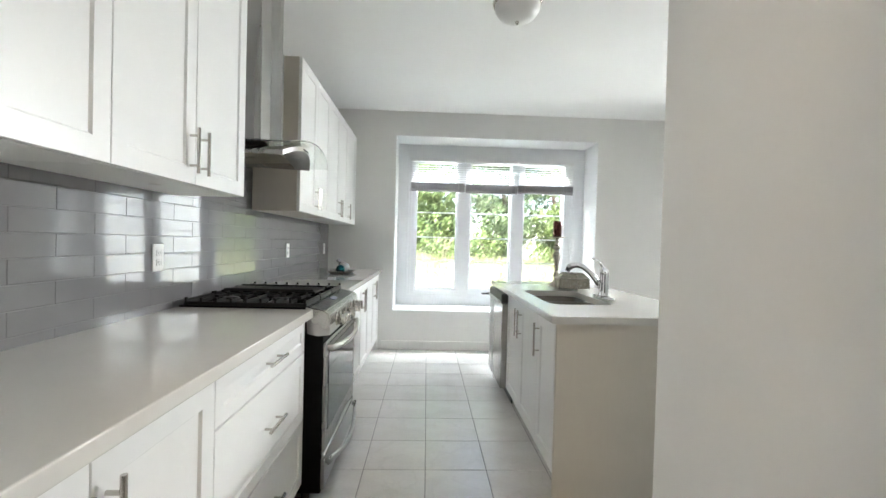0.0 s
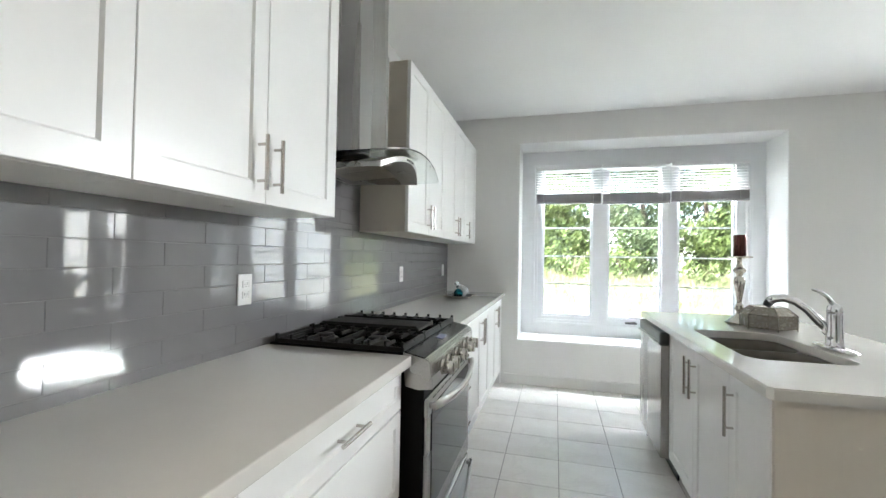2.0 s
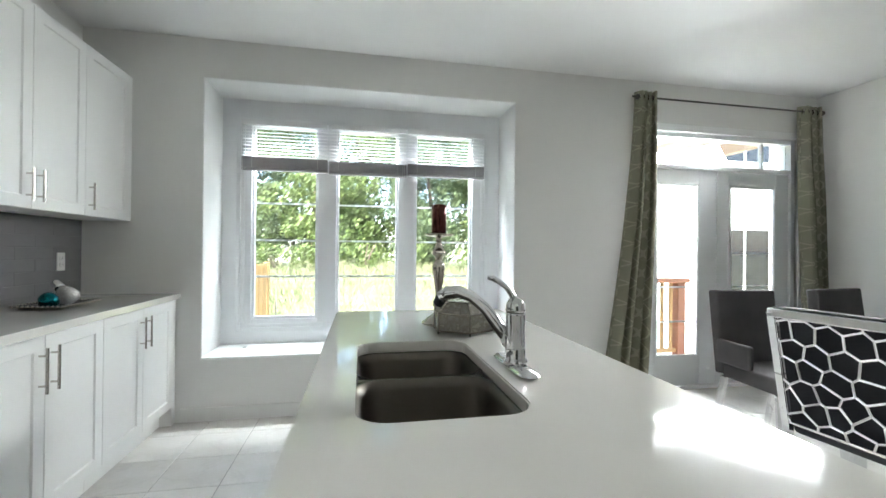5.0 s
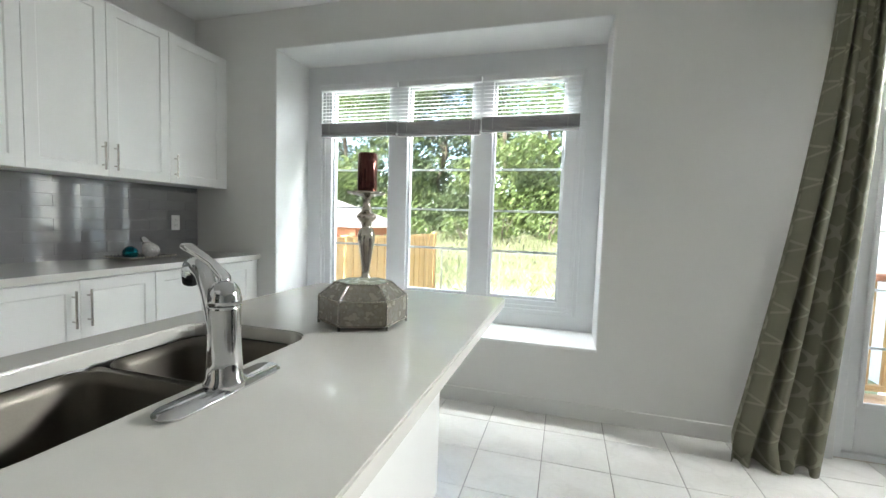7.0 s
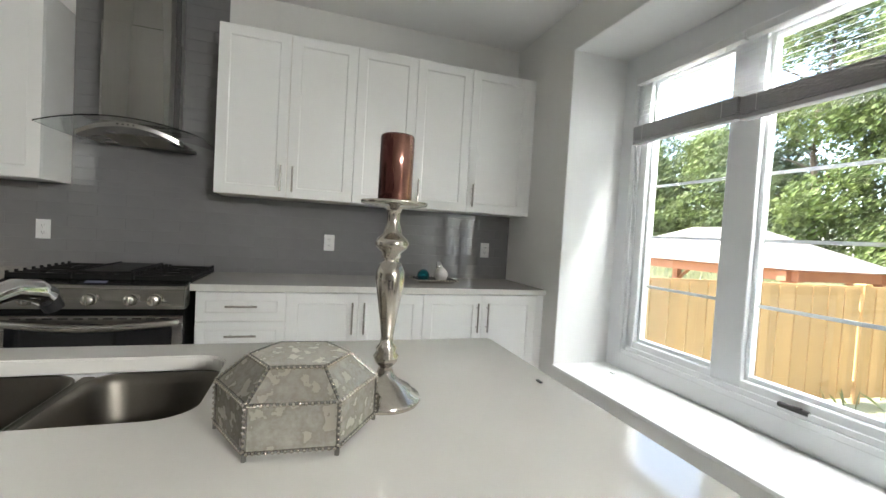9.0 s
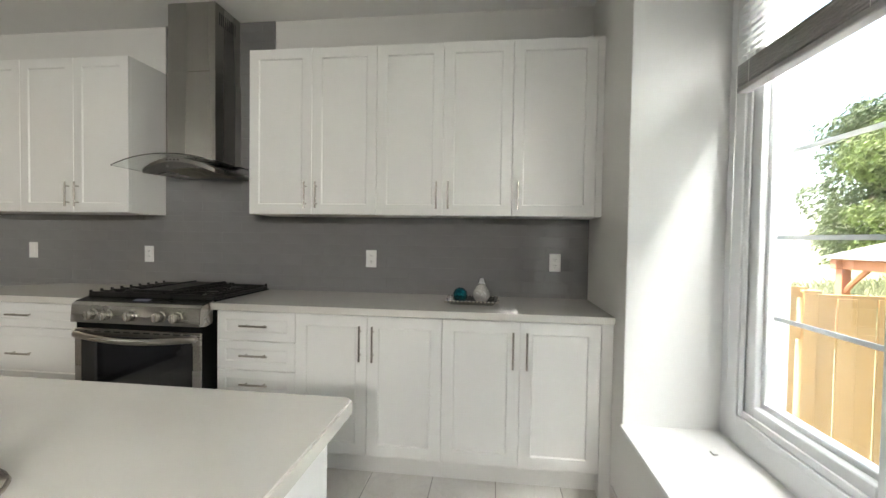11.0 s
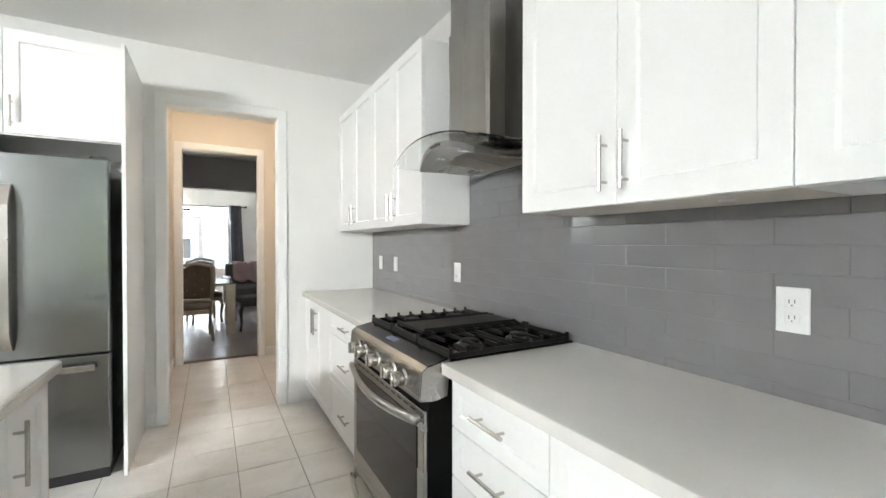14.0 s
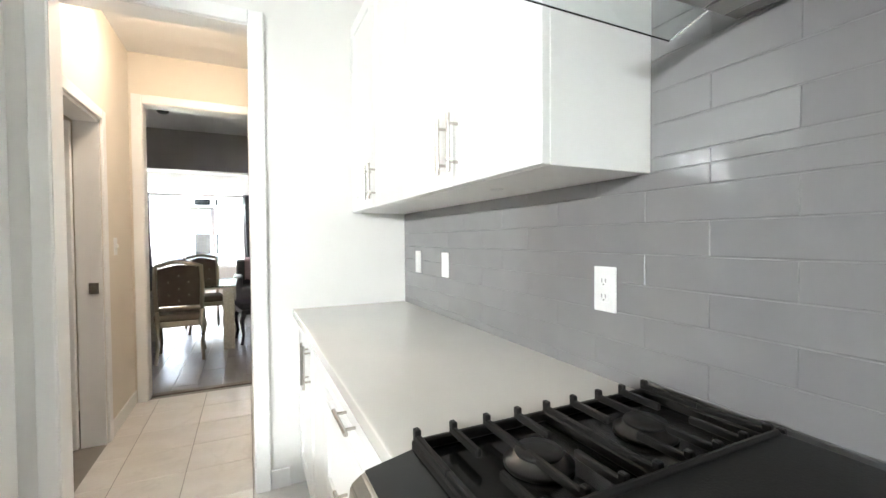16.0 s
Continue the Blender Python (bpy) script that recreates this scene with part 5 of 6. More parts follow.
def outlet(y, z, duplex=True, x=0.012, parent_label="white duplex outlet on the grey tiles"):
    t = thing("outlet" if duplex else "light_switch", (x, y, z), parent_label if duplex else "white rocker switch plate on the grey tiles", "outlet" if duplex else "switch", "wall plates")
    part("plate", box(x, x + 0.006, y - 0.036, y + 0.036, z - 0.058, z + 0.058, 0.002), "white", t)
    if duplex:
        for s in (-1, 1):
            r = part("receptacle", box(x + 0.006, x + 0.0085, y - 0.017, y + 0.017, z + s * 0.02 - 0.014, z + s * 0.02 + 0.014, 0.003), "white", t)
            bm = bmesh.new()
            for d in (-0.006, 0.006):
                box(x + 0.0085, x + 0.009, y + d - 0.001, y + d + 0.001, z + s * 0.02 - 0.003, z + s * 0.02 + 0.007, bm=bm)
            rod((x + 0.0082, y, z + s * 0.02 - 0.008), (x + 0.009, y, z + s * 0.02 - 0.008), 0.002, seg=8, bm=bm)
            part("slot", bm, "slot", r)
    else:
        part("rocker", box(x + 0.006, x + 0.01, y - 0.016, y + 0.016, z - 0.032, z + 0.032, 0.002), "white", t)


for y in (1.72, 3.378, 4.595):
    outlet(y, 1.163)
for y in (0.423, 0.76):
    outlet(y, 1.174, False)

# candlestick and candle
CX, CY = 2.265, 3.405
prof = [(0.075, 0), (0.078, 0.006), (0.074, 0.014), (0.06, 0.02), (0.056, 0.03), (0.03, 0.045), (0.018, 0.06), (0.014, 0.075), (0.024, 0.085), (0.027, 0.098), (0.02, 0.108), (0.023, 0.116), (0.014, 0.126), (0.013, 0.14),
        (0.018, 0.18), (0.026, 0.23), (0.031, 0.262), (0.03, 0.28), (0.022, 0.298), (0.014, 0.305), (0.02, 0.312), (0.019, 0.32), (0.033, 0.333), (0.036, 0.342), (0.03, 0.352), (0.02, 0.36), (0.018, 0.372), (0.013, 0.385), (0.013, 0.405), (0.018, 0.415), (0.05, 0.42), (0.068, 0.424), (0.07, 0.43), (0.062, 0.431), (0.01, 0.427)]
prof = [(r, z * 0.975) for r, z in prof]
solo("candlestick", lathe(prof, 32, Matrix.Translation((CX, CY, CT))), "silver", "tall turned silver candlestick on the island", "candlestick", smooth=True)
cd = thing("pillar_candle", (CX, CY, CT + 0.42), "copper mercury-glass pillar candle on the candlestick", "candle")
zc = CT + 0.4195
part("wax", lathe([(0.033, zc), (0.035, zc + 0.003), (0.035, zc + 0.132), (0.033, zc + 0.136), (0.03, zc + 0.134), (0.004, zc + 0.13)], 28, Matrix.Translation((CX, CY, 0))), "candle", cd, "", True)
part("wick", rod((CX, CY, zc + 0.129), (CX + 0.002, CY, zc + 0.142), 0.0012, seg=6), "slot", cd)

# hexagonal mirrored box
HBX, HBY = 2.345, 3.235
hx = thing("trinket_box", (HBX, HBY, CT), "hexagonal antiqued mirror box with beaded metal edges", "trinket box")
def hexa(r, z, turn=27):
    return [Vector((HBX + r * math.cos(radians(60 * i + turn)), HBY + r * math.sin(radians(60 * i + turn)), z)) for i in range(6)]
R0, R1 = 0.136, 0.086
low, mid, top = hexa(R0, CT + 0.012), hexa(R0, CT + 0.085), hexa(R1, CT + 0.128)
for i in range(6):
    j = (i + 1) % 6
    for a, b, nm in ((low, mid, "side_panel"), (mid, top, "lid_panel")):
        bm = bmesh.new()
        bm.faces.new([bm.verts.new(v) for v in (a[i], a[j], b[j], b[i])])
        bmesh.ops.solidify(bm, geom=bm.faces[:], thickness=0.002)
        part(nm, bm, "mercury", hx)
# clear lid drawn in pale mirror material that stands in for its bright reflection
bm = prism([(v.x, v.y) for v in top], CT + 0.1265, CT + 0.1295)
part("lid_top", bm, "mercury", hx, "clear lid top, its bright reflection put in as pale mirror")
bm = bmesh.new()
bm.faces.new([bm.verts.new(v + Vector((0, 0, 0.002))) for v in low])
bmesh.ops.solidify(bm, geom=bm.faces[:], thickness=0.003)
part("base", bm, "mercury", hx)
fr_ = bmesh.new()
for ring in (low, mid, top):
    for i in range(6):
        rod(ring[i], ring[(i + 1) % 6], 0.0028, seg=8, bm=fr_)
for i in range(6):
    rod(low[i], mid[i], 0.0028, seg=8, bm=fr_)
    rod(mid[i], top[i], 0.0028, seg=8, bm=fr_)
part("edge_frame", fr_, "pewter", hx, "dark silver soldered edges")
bd = bmesh.new()
for a, b in [(r[i], r[(i + 1) % 6]) for r in (mid, top, low) for i in range(6)] + [(low[i], mid[i]) for i in range(6)] + [(mid[i], top[i]) for i in range(6)]:
    n = max(3, int((b - a).length / 0.0085))
    for k in range(n):
        p = a.lerp(b, (k + 0.5) / n)
        o = (p - Vector((HBX, HBY, p.z))).normalized() * 0.0025
        bmesh.ops.create_icosphere(bd, subdivisions=1, radius=0.0036, matrix=Matrix.Translation(p + o))
part("beading", bd, "silver", hx, "fine metal beads", True)["kind"] = "stuff"
for i in range(6):
    part("foot", rod(low[i] - Vector((0, 0, 0.012)), low[i], 0.004, seg=8), "pewter", hx)

# tray with ornaments
ty0, ty1, tx0, tx1 = 3.93, 4.235, 0.2, 0.44
tr_ = thing("tray", (0.32, 4.08, CW), "dark pewter tray with a scalloped rim", "tray")
bm = bmesh.new()
rings = []
for ins, z in ((0.03, 0.002), (0.028, 0.004), (0.012, 0.018), (0.0, 0.024), (0.004, 0.027), (0.02, 0.021), (0.036, 0.007)):
    rings.append([bm.verts.new((x, y, CW + z)) for x, y in rounded_rect(tx0 + ins, tx1 - ins, ty0 + ins, ty1 - ins, 0.012, 3)])
for a, b in zip(rings, rings[1:]):
    for i in range(len(a)):
        bm.faces.new((a[i], a[(i + 1) % len(a)], b[(i + 1) % len(a)], b[i]))
bm.faces.new(rings[0][::-1]); bm.faces.new(rings[-1])
part("dish", bm, "pewter", tr_, "", True)
bm = bmesh.new()
for k in range(14):
    for x in (tx0 + 0.004, tx1 - 0.004):
        bmesh.ops.create_icosphere(bm, subdivisions=2, radius=0.009, matrix=Matrix.Translation((x, ty0 + 0.012 + k * (ty1 - ty0 - 0.024) / 13, CW + 0.023)) @ Matrix.Diagonal((0.8, 1, 0.7, 1)))
for k in range(11):
    for y in (ty0 + 0.004, ty1 - 0.004):
        bmesh.ops.create_icosphere(bm, subdivisions=2, radius=0.009, matrix=Matrix.Translation((tx0 + 0.012 + k * (tx1 - tx0 - 0.024) / 10, y, CW + 0.023)) @ Matrix.Diagonal((1, 0.8, 0.7, 1)))
part("scalloped_rim", bm, "silver", tr_, "bright scalloped rim", True)
bm = bmesh.new()
bmesh.ops.create_icosphere(bm, subdivisions=4, radius=0.042, matrix=Matrix.Translation((0.32, 4.01, CW + 0.047)))
for v in bm.verts:
    d = (v.co - Vector((0.32, 4.01, CW + 0.047)))
    v.co += d.normalized() * 0.0025 * noise.noise(d * 260)
solo("ornament_ball", bm, "teal", "teal foil-covered decorative ball on the tray", "ornament", smooth=True)
pr = thing("ornament_pear", (0.32, 4.13, CW + 0.006), "pearly glitter pear ornament with a silver neck leaning on the tray", "ornament")
T = Matrix.Translation((0.335, 4.135, CW + 0.056)) @ Matrix.Rotation(radians(-42), 4, "Y") @ Matrix.Translation((0, 0, -0.042))
bm = lathe([(0.018, 0), (0.036, 0.006), (0.047, 0.026), (0.049, 0.042), (0.043, 0.065), (0.032, 0.085), (0.024, 0.098)], 32, T)
part("body", bm, "pearl", pr, "", True)
part("neck", lathe([(0.0245, 0.098), (0.0235, 0.118), (0.022, 0.14), (0.0185, 0.148), (0.006, 0.151)], 24, T), "chrome", pr, "mirror-bright neck", True)

# ceiling lamp
cl = thing("ceiling_light", (1.69, 2.52, CEIL), "frosted glass flush ceiling light with a metal rim", "ceiling light")
T = Matrix.Translation((1.69, 2.52, CEIL))
part("canopy", lathe([(0.15, 0), (0.155, -0.012), (0.15, -0.028), (0.142, -0.03)], 32, T), "nickel", cl, "", True)
part("bowl", lathe([(0.142, -0.03), (0.138, -0.06), (0.115, -0.095), (0.075, -0.118), (0.03, -0.127), (0.01, -0.128)], 32, T), "frost", cl, "", True)
part("finial", lathe([(0.01, -0.128), (0.014, -0.133), (0.008, -0.145), (0.003, -0.15)], 16, T), "nickel", cl, "", True)

# floor register
vt = thing("floor_vent", (1.87, 4.69, 0), "white slotted floor register", "floor vent")
part("frame", box(1.76, 1.98, 4.64, 4.74, 0.0, 0.006, 0.002), "white", vt)
for i in range(9):
    part("slot", box(1.775 + i * 0.022, 1.787 + i * 0.022, 4.652, 4.728, 0.0055, 0.0066), "slot", vt)

solo("crumb", box(2.208, 2.228, 3.804, 3.812, CT, CT + 0.004, 0.001), "slot", "dark crumb on the island countertop", "crumb")

# ---- breakfast corner ----
def curtain(x_top, x_bot, y_top, y_bot, ztop, folds, material, label, name="curtain", rings=True, flip=1, zbot=0.004):
    c = thing(name, ((x_bot[0] + x_bot[1]) / 2, y_bot, 0), label, "curtain", "curtains")
    bm = bmesh.new()
    uvl = bm.loops.layers.uv.new("UVMap")
    nu, nv = 90, 44
    g = []
    for j in range(nv + 1):
        v = j / nv
        k = (1 - v)
        flare = k ** 1.5
        row = []
        for i in range(nu + 1):
            u = i / nu
            xa = x_top[0] + (x_bot[0] - x_top[0]) * flare
            xb = x_top[1] + (x_bot[1] - x_top[1]) * flare
            ph = folds * 2 * math.pi * u + 0.6 * math.sin(3 * v + u * 2)
            amp = 0.032 + 0.02 * k + 0.012 * math.sin(5 * u + 2 * v)
            x = xa + (xb - xa) * u + 0.012 * math.cos(ph * 1.5)
            y = y_top + (y_bot - y_top) * k + amp * math.sin(ph) + 0.01 * noise.noise((u * 5, v * 4, 1))
            z = zbot + (ztop - zbot) * v
            if v < 0.04 and zbot < 0.1:
                y -= 0.05 * (1 - v / 0.04) * (0.5 + 0.5 * math.sin(ph * 0.5 + 1))
                x += 0.03 * (1 - v / 0.04) * math.sin(ph * 0.7)
            row.append((bm.verts.new((x, y, z)), u * 3.2, v * 8.0))
        g.append(row)
    for j in range(nv):
        for i in range(nu):
            q = (g[j][i], g[j][i + 1], g[j + 1][i + 1], g[j + 1][i])
            f = bm.faces.new([p[0] for p in q])
            for l, p in zip(f.loops, q):
                l[uvl].uv = (p[1], p[2])
    part("cloth", bm, material, c, "", True)
    if rings:
        for i in range(int(folds)):
            x = x_top[0] + (x_top[1] - x_top[0]) * (i + 0.5) / folds
            T = Matrix.Translation((x, y_top, ztop - 0.05)) @ Matrix.Rotation(radians(90), 4, "Y")
            part("grommet", lathe([(0.021, -0.004), (0.026, -0.003), (0.026, 0.003), (0.021, 0.004)], 16, T), "nickel", c, "", True)
    return c


curtain((4.24, 4.42), (3.84, 4.27), 4.715, 4.6, 2.66, 4, "curtain", "grey-green lattice curtain pooling on the floor")
curtain((5.98, 6.2), (6.02, 6.27), 4.715, 4.64, 2.66, 4, "curtain", "grey-green lattice curtain beside the patio door")
cr = thing("curtain_rod", (5.25, 4.715, 2.62), "thin dark metal curtain rod with ball finials", "curtain rod")
part("rod", rod((4.2, 4.715, 2.61), (6.22, 4.715, 2.61), 0.008), "darksteel", cr)
for x in (4.25, 6.24):
    bm = bmesh.new()
    bmesh.ops.create_uvsphere(bm, u_segments=16, v_segments=12, radius=0.024, matrix=Matrix.Translation((x, 4.715, 2.61)))
    part("finial", bm, "darksteel", cr, "", True)
for x in (4.33, 6.15):
    bm = rod((x, 4.715, 2.61), (x, 4.804, 2.61), 0.006)
    rod((x, 4.798, 2.61), (x, 4.8045, 2.61), 0.02, bm=bm)
    part("bracket", bm, "darksteel", cr)


def frame_chair():
    """A chair whose back is a bright frame with an irregular metal web over black cloth; it faces +y and stands at the origin."""
    c = thing("web_back_chair", (0, 0, 0), "bright metal chair with a web-patterned back and black upholstery", "chair", "chairs round the breakfast table")
    w, h0, h1 = 0.235, 0.42, 0.985
    def back(x, z, d=0.0):
        return Vector((x, -0.2 - (z - 0.44) * 0.2 - d, z))
    part("seat", box(-0.225, 0.225, -0.2, 0.24, 0.42, 0.495, 0.025, seg=3), "blackfab", c, "padded black seat", True)
    bm = bmesh.new()
    vs = [bm.verts.new(back(x, z, dd)) for x, z, dd in ((-w + 0.02, 0.47, 0.004), (w - 0.02, 0.47, 0.004), (w - 0.02, h1 - 0.02, 0.004), (-w + 0.02, h1 - 0.02, 0.004))]
    f = bm.faces.new(vs)
    bmesh.ops.solidify(bm, geom=[f], thickness=-0.05)
    part("backrest", bm, "blackfab", c, "black upholstered back")
    for s in (-1, 1):
        bm = bmesh.new()
        pts = [back(s * w, z, 0.01) for z in (h1, 0.7, 0.45)] + [Vector((s * w, -0.215, 0.25)), Vector((s * w, -0.25, 0.0))]
        for a, b in zip(pts, pts[1:]):
            d = b - a
            m = Matrix.Translation((a + b) / 2) @ d.to_track_quat("Z", "Y").to_matrix().to_4x4() @ Matrix.Diagonal((0.032, 0.032, d.length + 0.01, 1))
            bmesh.ops.create_cube(bm, size=1, matrix=m)
        part("back_post", bm, "chrome", c)
        bm = box(s * w - 0.016, s * w + 0.016, 0.2, 0.232, 0, 0.42, 0.003)
        part("leg", bm, "chrome", c)
    a, b = back(-w, h1, 0.01), back(w, h1, 0.01)
    part("top_rail", box(-w - 0.016, w + 0.016, a.y - 0.016, a.y + 0.016, h1 - 0.02, h1 + 0.02, 0.004), "chrome", c)
    part("top_pad", box(-w, w, a.y - 0.0, a.y + 0.05, h1 + 0.0, h1 + 0.03, 0.01, seg=2), "blackfab", c)
    # irregular cells between jittered seeds
    rg_ = random.Random(8)
    seeds = [((i + 0.5 * (j % 2) + rg_.uniform(-0.28, 0.28)) * 0.098 - 0.245, 0.46 + j * 0.088 + rg_.uniform(-0.026, 0.026)) for i in range(-1, 7) for j in range(-1, 8)]
    segs = []
    for i, (sx, sz) in enumerate(seeds):
        poly = [(-w + 0.012, 0.47), (w - 0.012, 0.47), (w - 0.012, h1 - 0.015), (-w + 0.012, h1 - 0.015)]
        for k, (ox, oz) in enumerate(seeds):
            if k == i or not poly:
                continue
            mx, mz, nx, nz = (sx + ox) / 2, (sz + oz) / 2, ox - sx, oz - sz
            out = []
            for p, q in zip(poly, poly[1:] + poly[:1]):
                dp, dq = (p[0] - mx) * nx + (p[1] - mz) * nz, (q[0] - mx) * nx + (q[1] - mz) * nz
                if dp <= 0:
                    out.append(p)
                if dp * dq < 0:
                    t = dp / (dp - dq)
                    out.append((p[0] + (q[0] - p[0]) * t, p[1] + (q[1] - p[1]) * t))
            poly = out
        for p, q in zip(poly, poly[1:] + poly[:1]):
            key = tuple(sorted(((round(p[0], 3), round(p[1], 3)), (round(q[0], 3), round(q[1], 3)))))
            if key not in segs and math.dist(*key) > 0.008:
                segs.append(key)
    for p, q in segs:
        a, b = back(p[0], p[1], 0.016), back(q[0], q[1], 0.016)
        d = b - a
        bm = bmesh.new()
        m = Matrix.Translation((a + b) / 2) @ d.to_track_quat("Z", "Y").to_matrix().to_4x4() @ Matrix.Diagonal((0.012, 0.012, d.length + 0.008, 1))
        bmesh.ops.create_cube(bm, size=1, matrix=m)
        bmesh.ops.bevel(bm, geom=bm.edges[:], offset=0.0025, segments=1, affect="EDGES")
        part("web_strut", bm, "chrome", c)
    return c


def fabric_chair():
    """A charcoal armless chair with short wing arms and steel legs; it faces +y and stands at the origin."""
    c = thing("upholstered_chair", (0, 0, 0), "charcoal upholstered dining chair with slim steel legs", "chair", "chairs round the breakfast table")
    part("seat", box(-0.225, 0.225, -0.2, 0.25, 0.4, 0.5, 0.025, seg=3), "charcoal", c, "", True)
    bm = box(-0.235, 0.235, -0.26, -0.18, 0.42, 1.0, 0.02, seg=3)
    bmesh.ops.rotate(bm, verts=bm.verts, cent=(0, -0.2, 0.45), matrix=Matrix.Rotation(radians(7), 3, "X"))
    part("backrest", bm, "charcoal", c, "", True)
    for s in (-1, 1):
        bm = box(s * 0.235 - 0.02, s * 0.235 + 0.02, -0.22, 0.05, 0.5, 0.66, 0.015, seg=2)
        part("arm", bm, "charcoal", c, "", True)
        for y0, y1 in ((-0.2, -0.29), (0.21, 0.24)):
            bm = bmesh.new()
            a, b = Vector((s * 0.2, y0, 0.4)), Vector((s * 0.215, y1, 0.0))
            d = b - a
            bmesh.ops.create_cone(bm, cap_ends=True, segments=4, radius1=0.026, radius2=0.017, depth=d.length, matrix=Matrix.Translation((a + b) / 2) @ d.to_track_quat("Z", "Y").to_matrix().to_4x4() @ Matrix.Rotation(radians(45), 4, "Z"))
            part("leg", bm, "chrome", c, "tapered steel leg")
    return c


ch1 = frame_chair()
ch1.matrix_basis = pose(4.13, 2.9, 0, 0, 0, -84)
ch2 = fabric_chair()
ch2.matrix_basis = pose(4.6, 3.76, 0, 0, 0, 176)
copy_thing(ch2, pose(5.5, 3.78, 0, 0, 0, 183))
tb = thing("breakfast_table", (5.15, 2.95, 0), "dark glass breakfast table with steel legs", "table")
part("tabletop", box(4.4, 5.9, 2.45, 3.4, 0.735, 0.755, 0.006, seg=2), "darktop", tb)
part("apron", box(4.48, 5.82, 2.53, 3.32, 0.69, 0.734, 0.004), "black", tb)
for x in (4.53, 5.77):
    for y in (2.58, 3.27):
        part("leg", box(x - 0.035, x + 0.035, y - 0.035, y + 0.035, 0, 0.69, 0.005), "chrome", tb)
vs_ = thing("vase", (5.05, 3.1, 0.755), "silver round vase with dry twigs on the table", "vase")
T = Matrix.Translation((5.05, 3.1, 0.755))
part("body", lathe([(0.04, 0), (0.07, 0.02), (0.085, 0.07), (0.07, 0.13), (0.035, 0.165), (0.04, 0.185), (0.03, 0.185)], 28, T), "silver", vs_, "", True)
rv = random.Random(2)
for i in range(7):
    a, l = rv.uniform(0, 6.28), rv.uniform(0.25, 0.45)
    pts = [(5.05, 3.1, 0.9), (5.05 + math.cos(a) * 0.05, 3.1 + math.sin(a) * 0.05, 0.98 + l * 0.3), (5.05 + math.cos(a) * 0.2, 3.1 + math.sin(a) * 0.2, 0.96 + l * 0.8), (5.05 + math.cos(a + 0.4) * 0.3, 3.1 + math.sin(a + 0.4) * 0.3, 0.95 + l)]
    part("twig", sweep(pts, [0.003, 0.0025, 0.002, 0.001], 5), "pewter", vs_)

# ---- hall: pantry counter, lamp, switch ----
pc = thing("pantry_cabinet", (0.3, -0.9, 0), "white base cabinet in the pantry hall", "base cabinet")
part("body", box(-0.018, 0.58, HALL_S + 0.003, -0.3, 0.1, 0.875), "cab", pc)
part("toe_kick", box(-0.018, 0.52, HALL_S + 0.003, -0.3, 0.001, 0.1), "cab", pc)
for y0, y1, hy in ((-1.53, -0.92, -0.96), (-0.92, -0.302, -0.88)):
    d = part("door", shaker("x", 0.58, 1, y0, y1, 0.125, 0.87), "cab", pc)
    pull(d, 0.6, hy, 0.73, 0.16, (1, 0, 0))
solo("pantry_countertop", box(-0.018, 0.625, HALL_S + 0.002, -0.29, 0.877, CT, 0.004, seg=2), "quartz", "pale quartz pantry countertop", "countertop")
pu = thing("pantry_wall_cabinet", (0.15, -0.9, 1.45), "white wall cabinet in the pantry hall", "wall cabinet")
part("body", box(-0.018, 0.29, HALL_S + 0.003, -0.3, 1.45, 2.45), "cab", pu)
for y0, y1, hy in ((-1.53, -0.92, -0.96), (-0.92, -0.302, -0.88)):
    d = part("door", shaker("x", 0.29, 1, y0, y1, 1.45, 2.45), "cab", pu)
    pull(d, 0.31, hy, 1.58, 0.16, (1, 0, 0))
hl = thing("hall_light", (1.2, -0.5, CEIL), "warm glowing flush ceiling light in the pantry hall", "ceiling light")
T = Matrix.Translation((1.2, -0.5, CEIL))
part("canopy", lathe([(0.13, 0), (0.135, -0.01), (0.13, -0.025)], 24, T), "nickel", hl, "", True)
part("bowl", lathe([(0.125, -0.025), (0.118, -0.055), (0.08, -0.085), (0.02, -0.095)], 24, T), glow("warm_bowl", (1.0, 0.81, 0.64), HALL_GLOW), hl, "", True)
sw = thing("light_switch", (HX, -1.07, 1.26), "white toggle switch plate on the cream wall", "switch")
part("plate", box(HX - 0.006, HX, -1.105, -1.035, 1.2, 1.32, 0.002), "white", sw)
part("toggle", box(HX - 0.02, HX - 0.006, -1.076, -1.064, 1.25, 1.275, 0.002), "white", sw)
# pantry door, standing open into the pantry, and shelves
pdr = thing("pantry_door", (HX + 0.13, PY0 + 0.03, 0), "white panel door standing open into the pantry", "door")
bm = box(HX + 0.135, HX + 0.9, PY0 + 0.022, PY0 + 0.057, 0.01, 2.03, 0.003)
part("leaf", bm, "trim", pdr)
part("latch_plate", box(HX + 0.02, HX + 0.07, PY0 + 0.0205, PY0 + 0.023, 0.965, 1.035, 0.001), "pewter", pdr, "dark metal strike plate")
kn = rod((HX + 0.83, PY0 + 0.057, 1.0), (HX + 0.83, PY0 + 0.1, 1.0), 0.012)
lathe([(0.012, 0), (0.027, 0.008), (0.03, 0.02), (0.02, 0.032), (0.005, 0.034)], 20, Matrix.Translation((HX + 0.83, PY0 + 0.1, 1.0)) @ Matrix.Rotation(radians(-90), 4, "X"), kn)
part("knob", kn, "nickel", pdr, "", True)
shv = thing("pantry_shelves", (2.4, -0.2, 0), "white wire-style pantry shelves on the wall", "shelf")
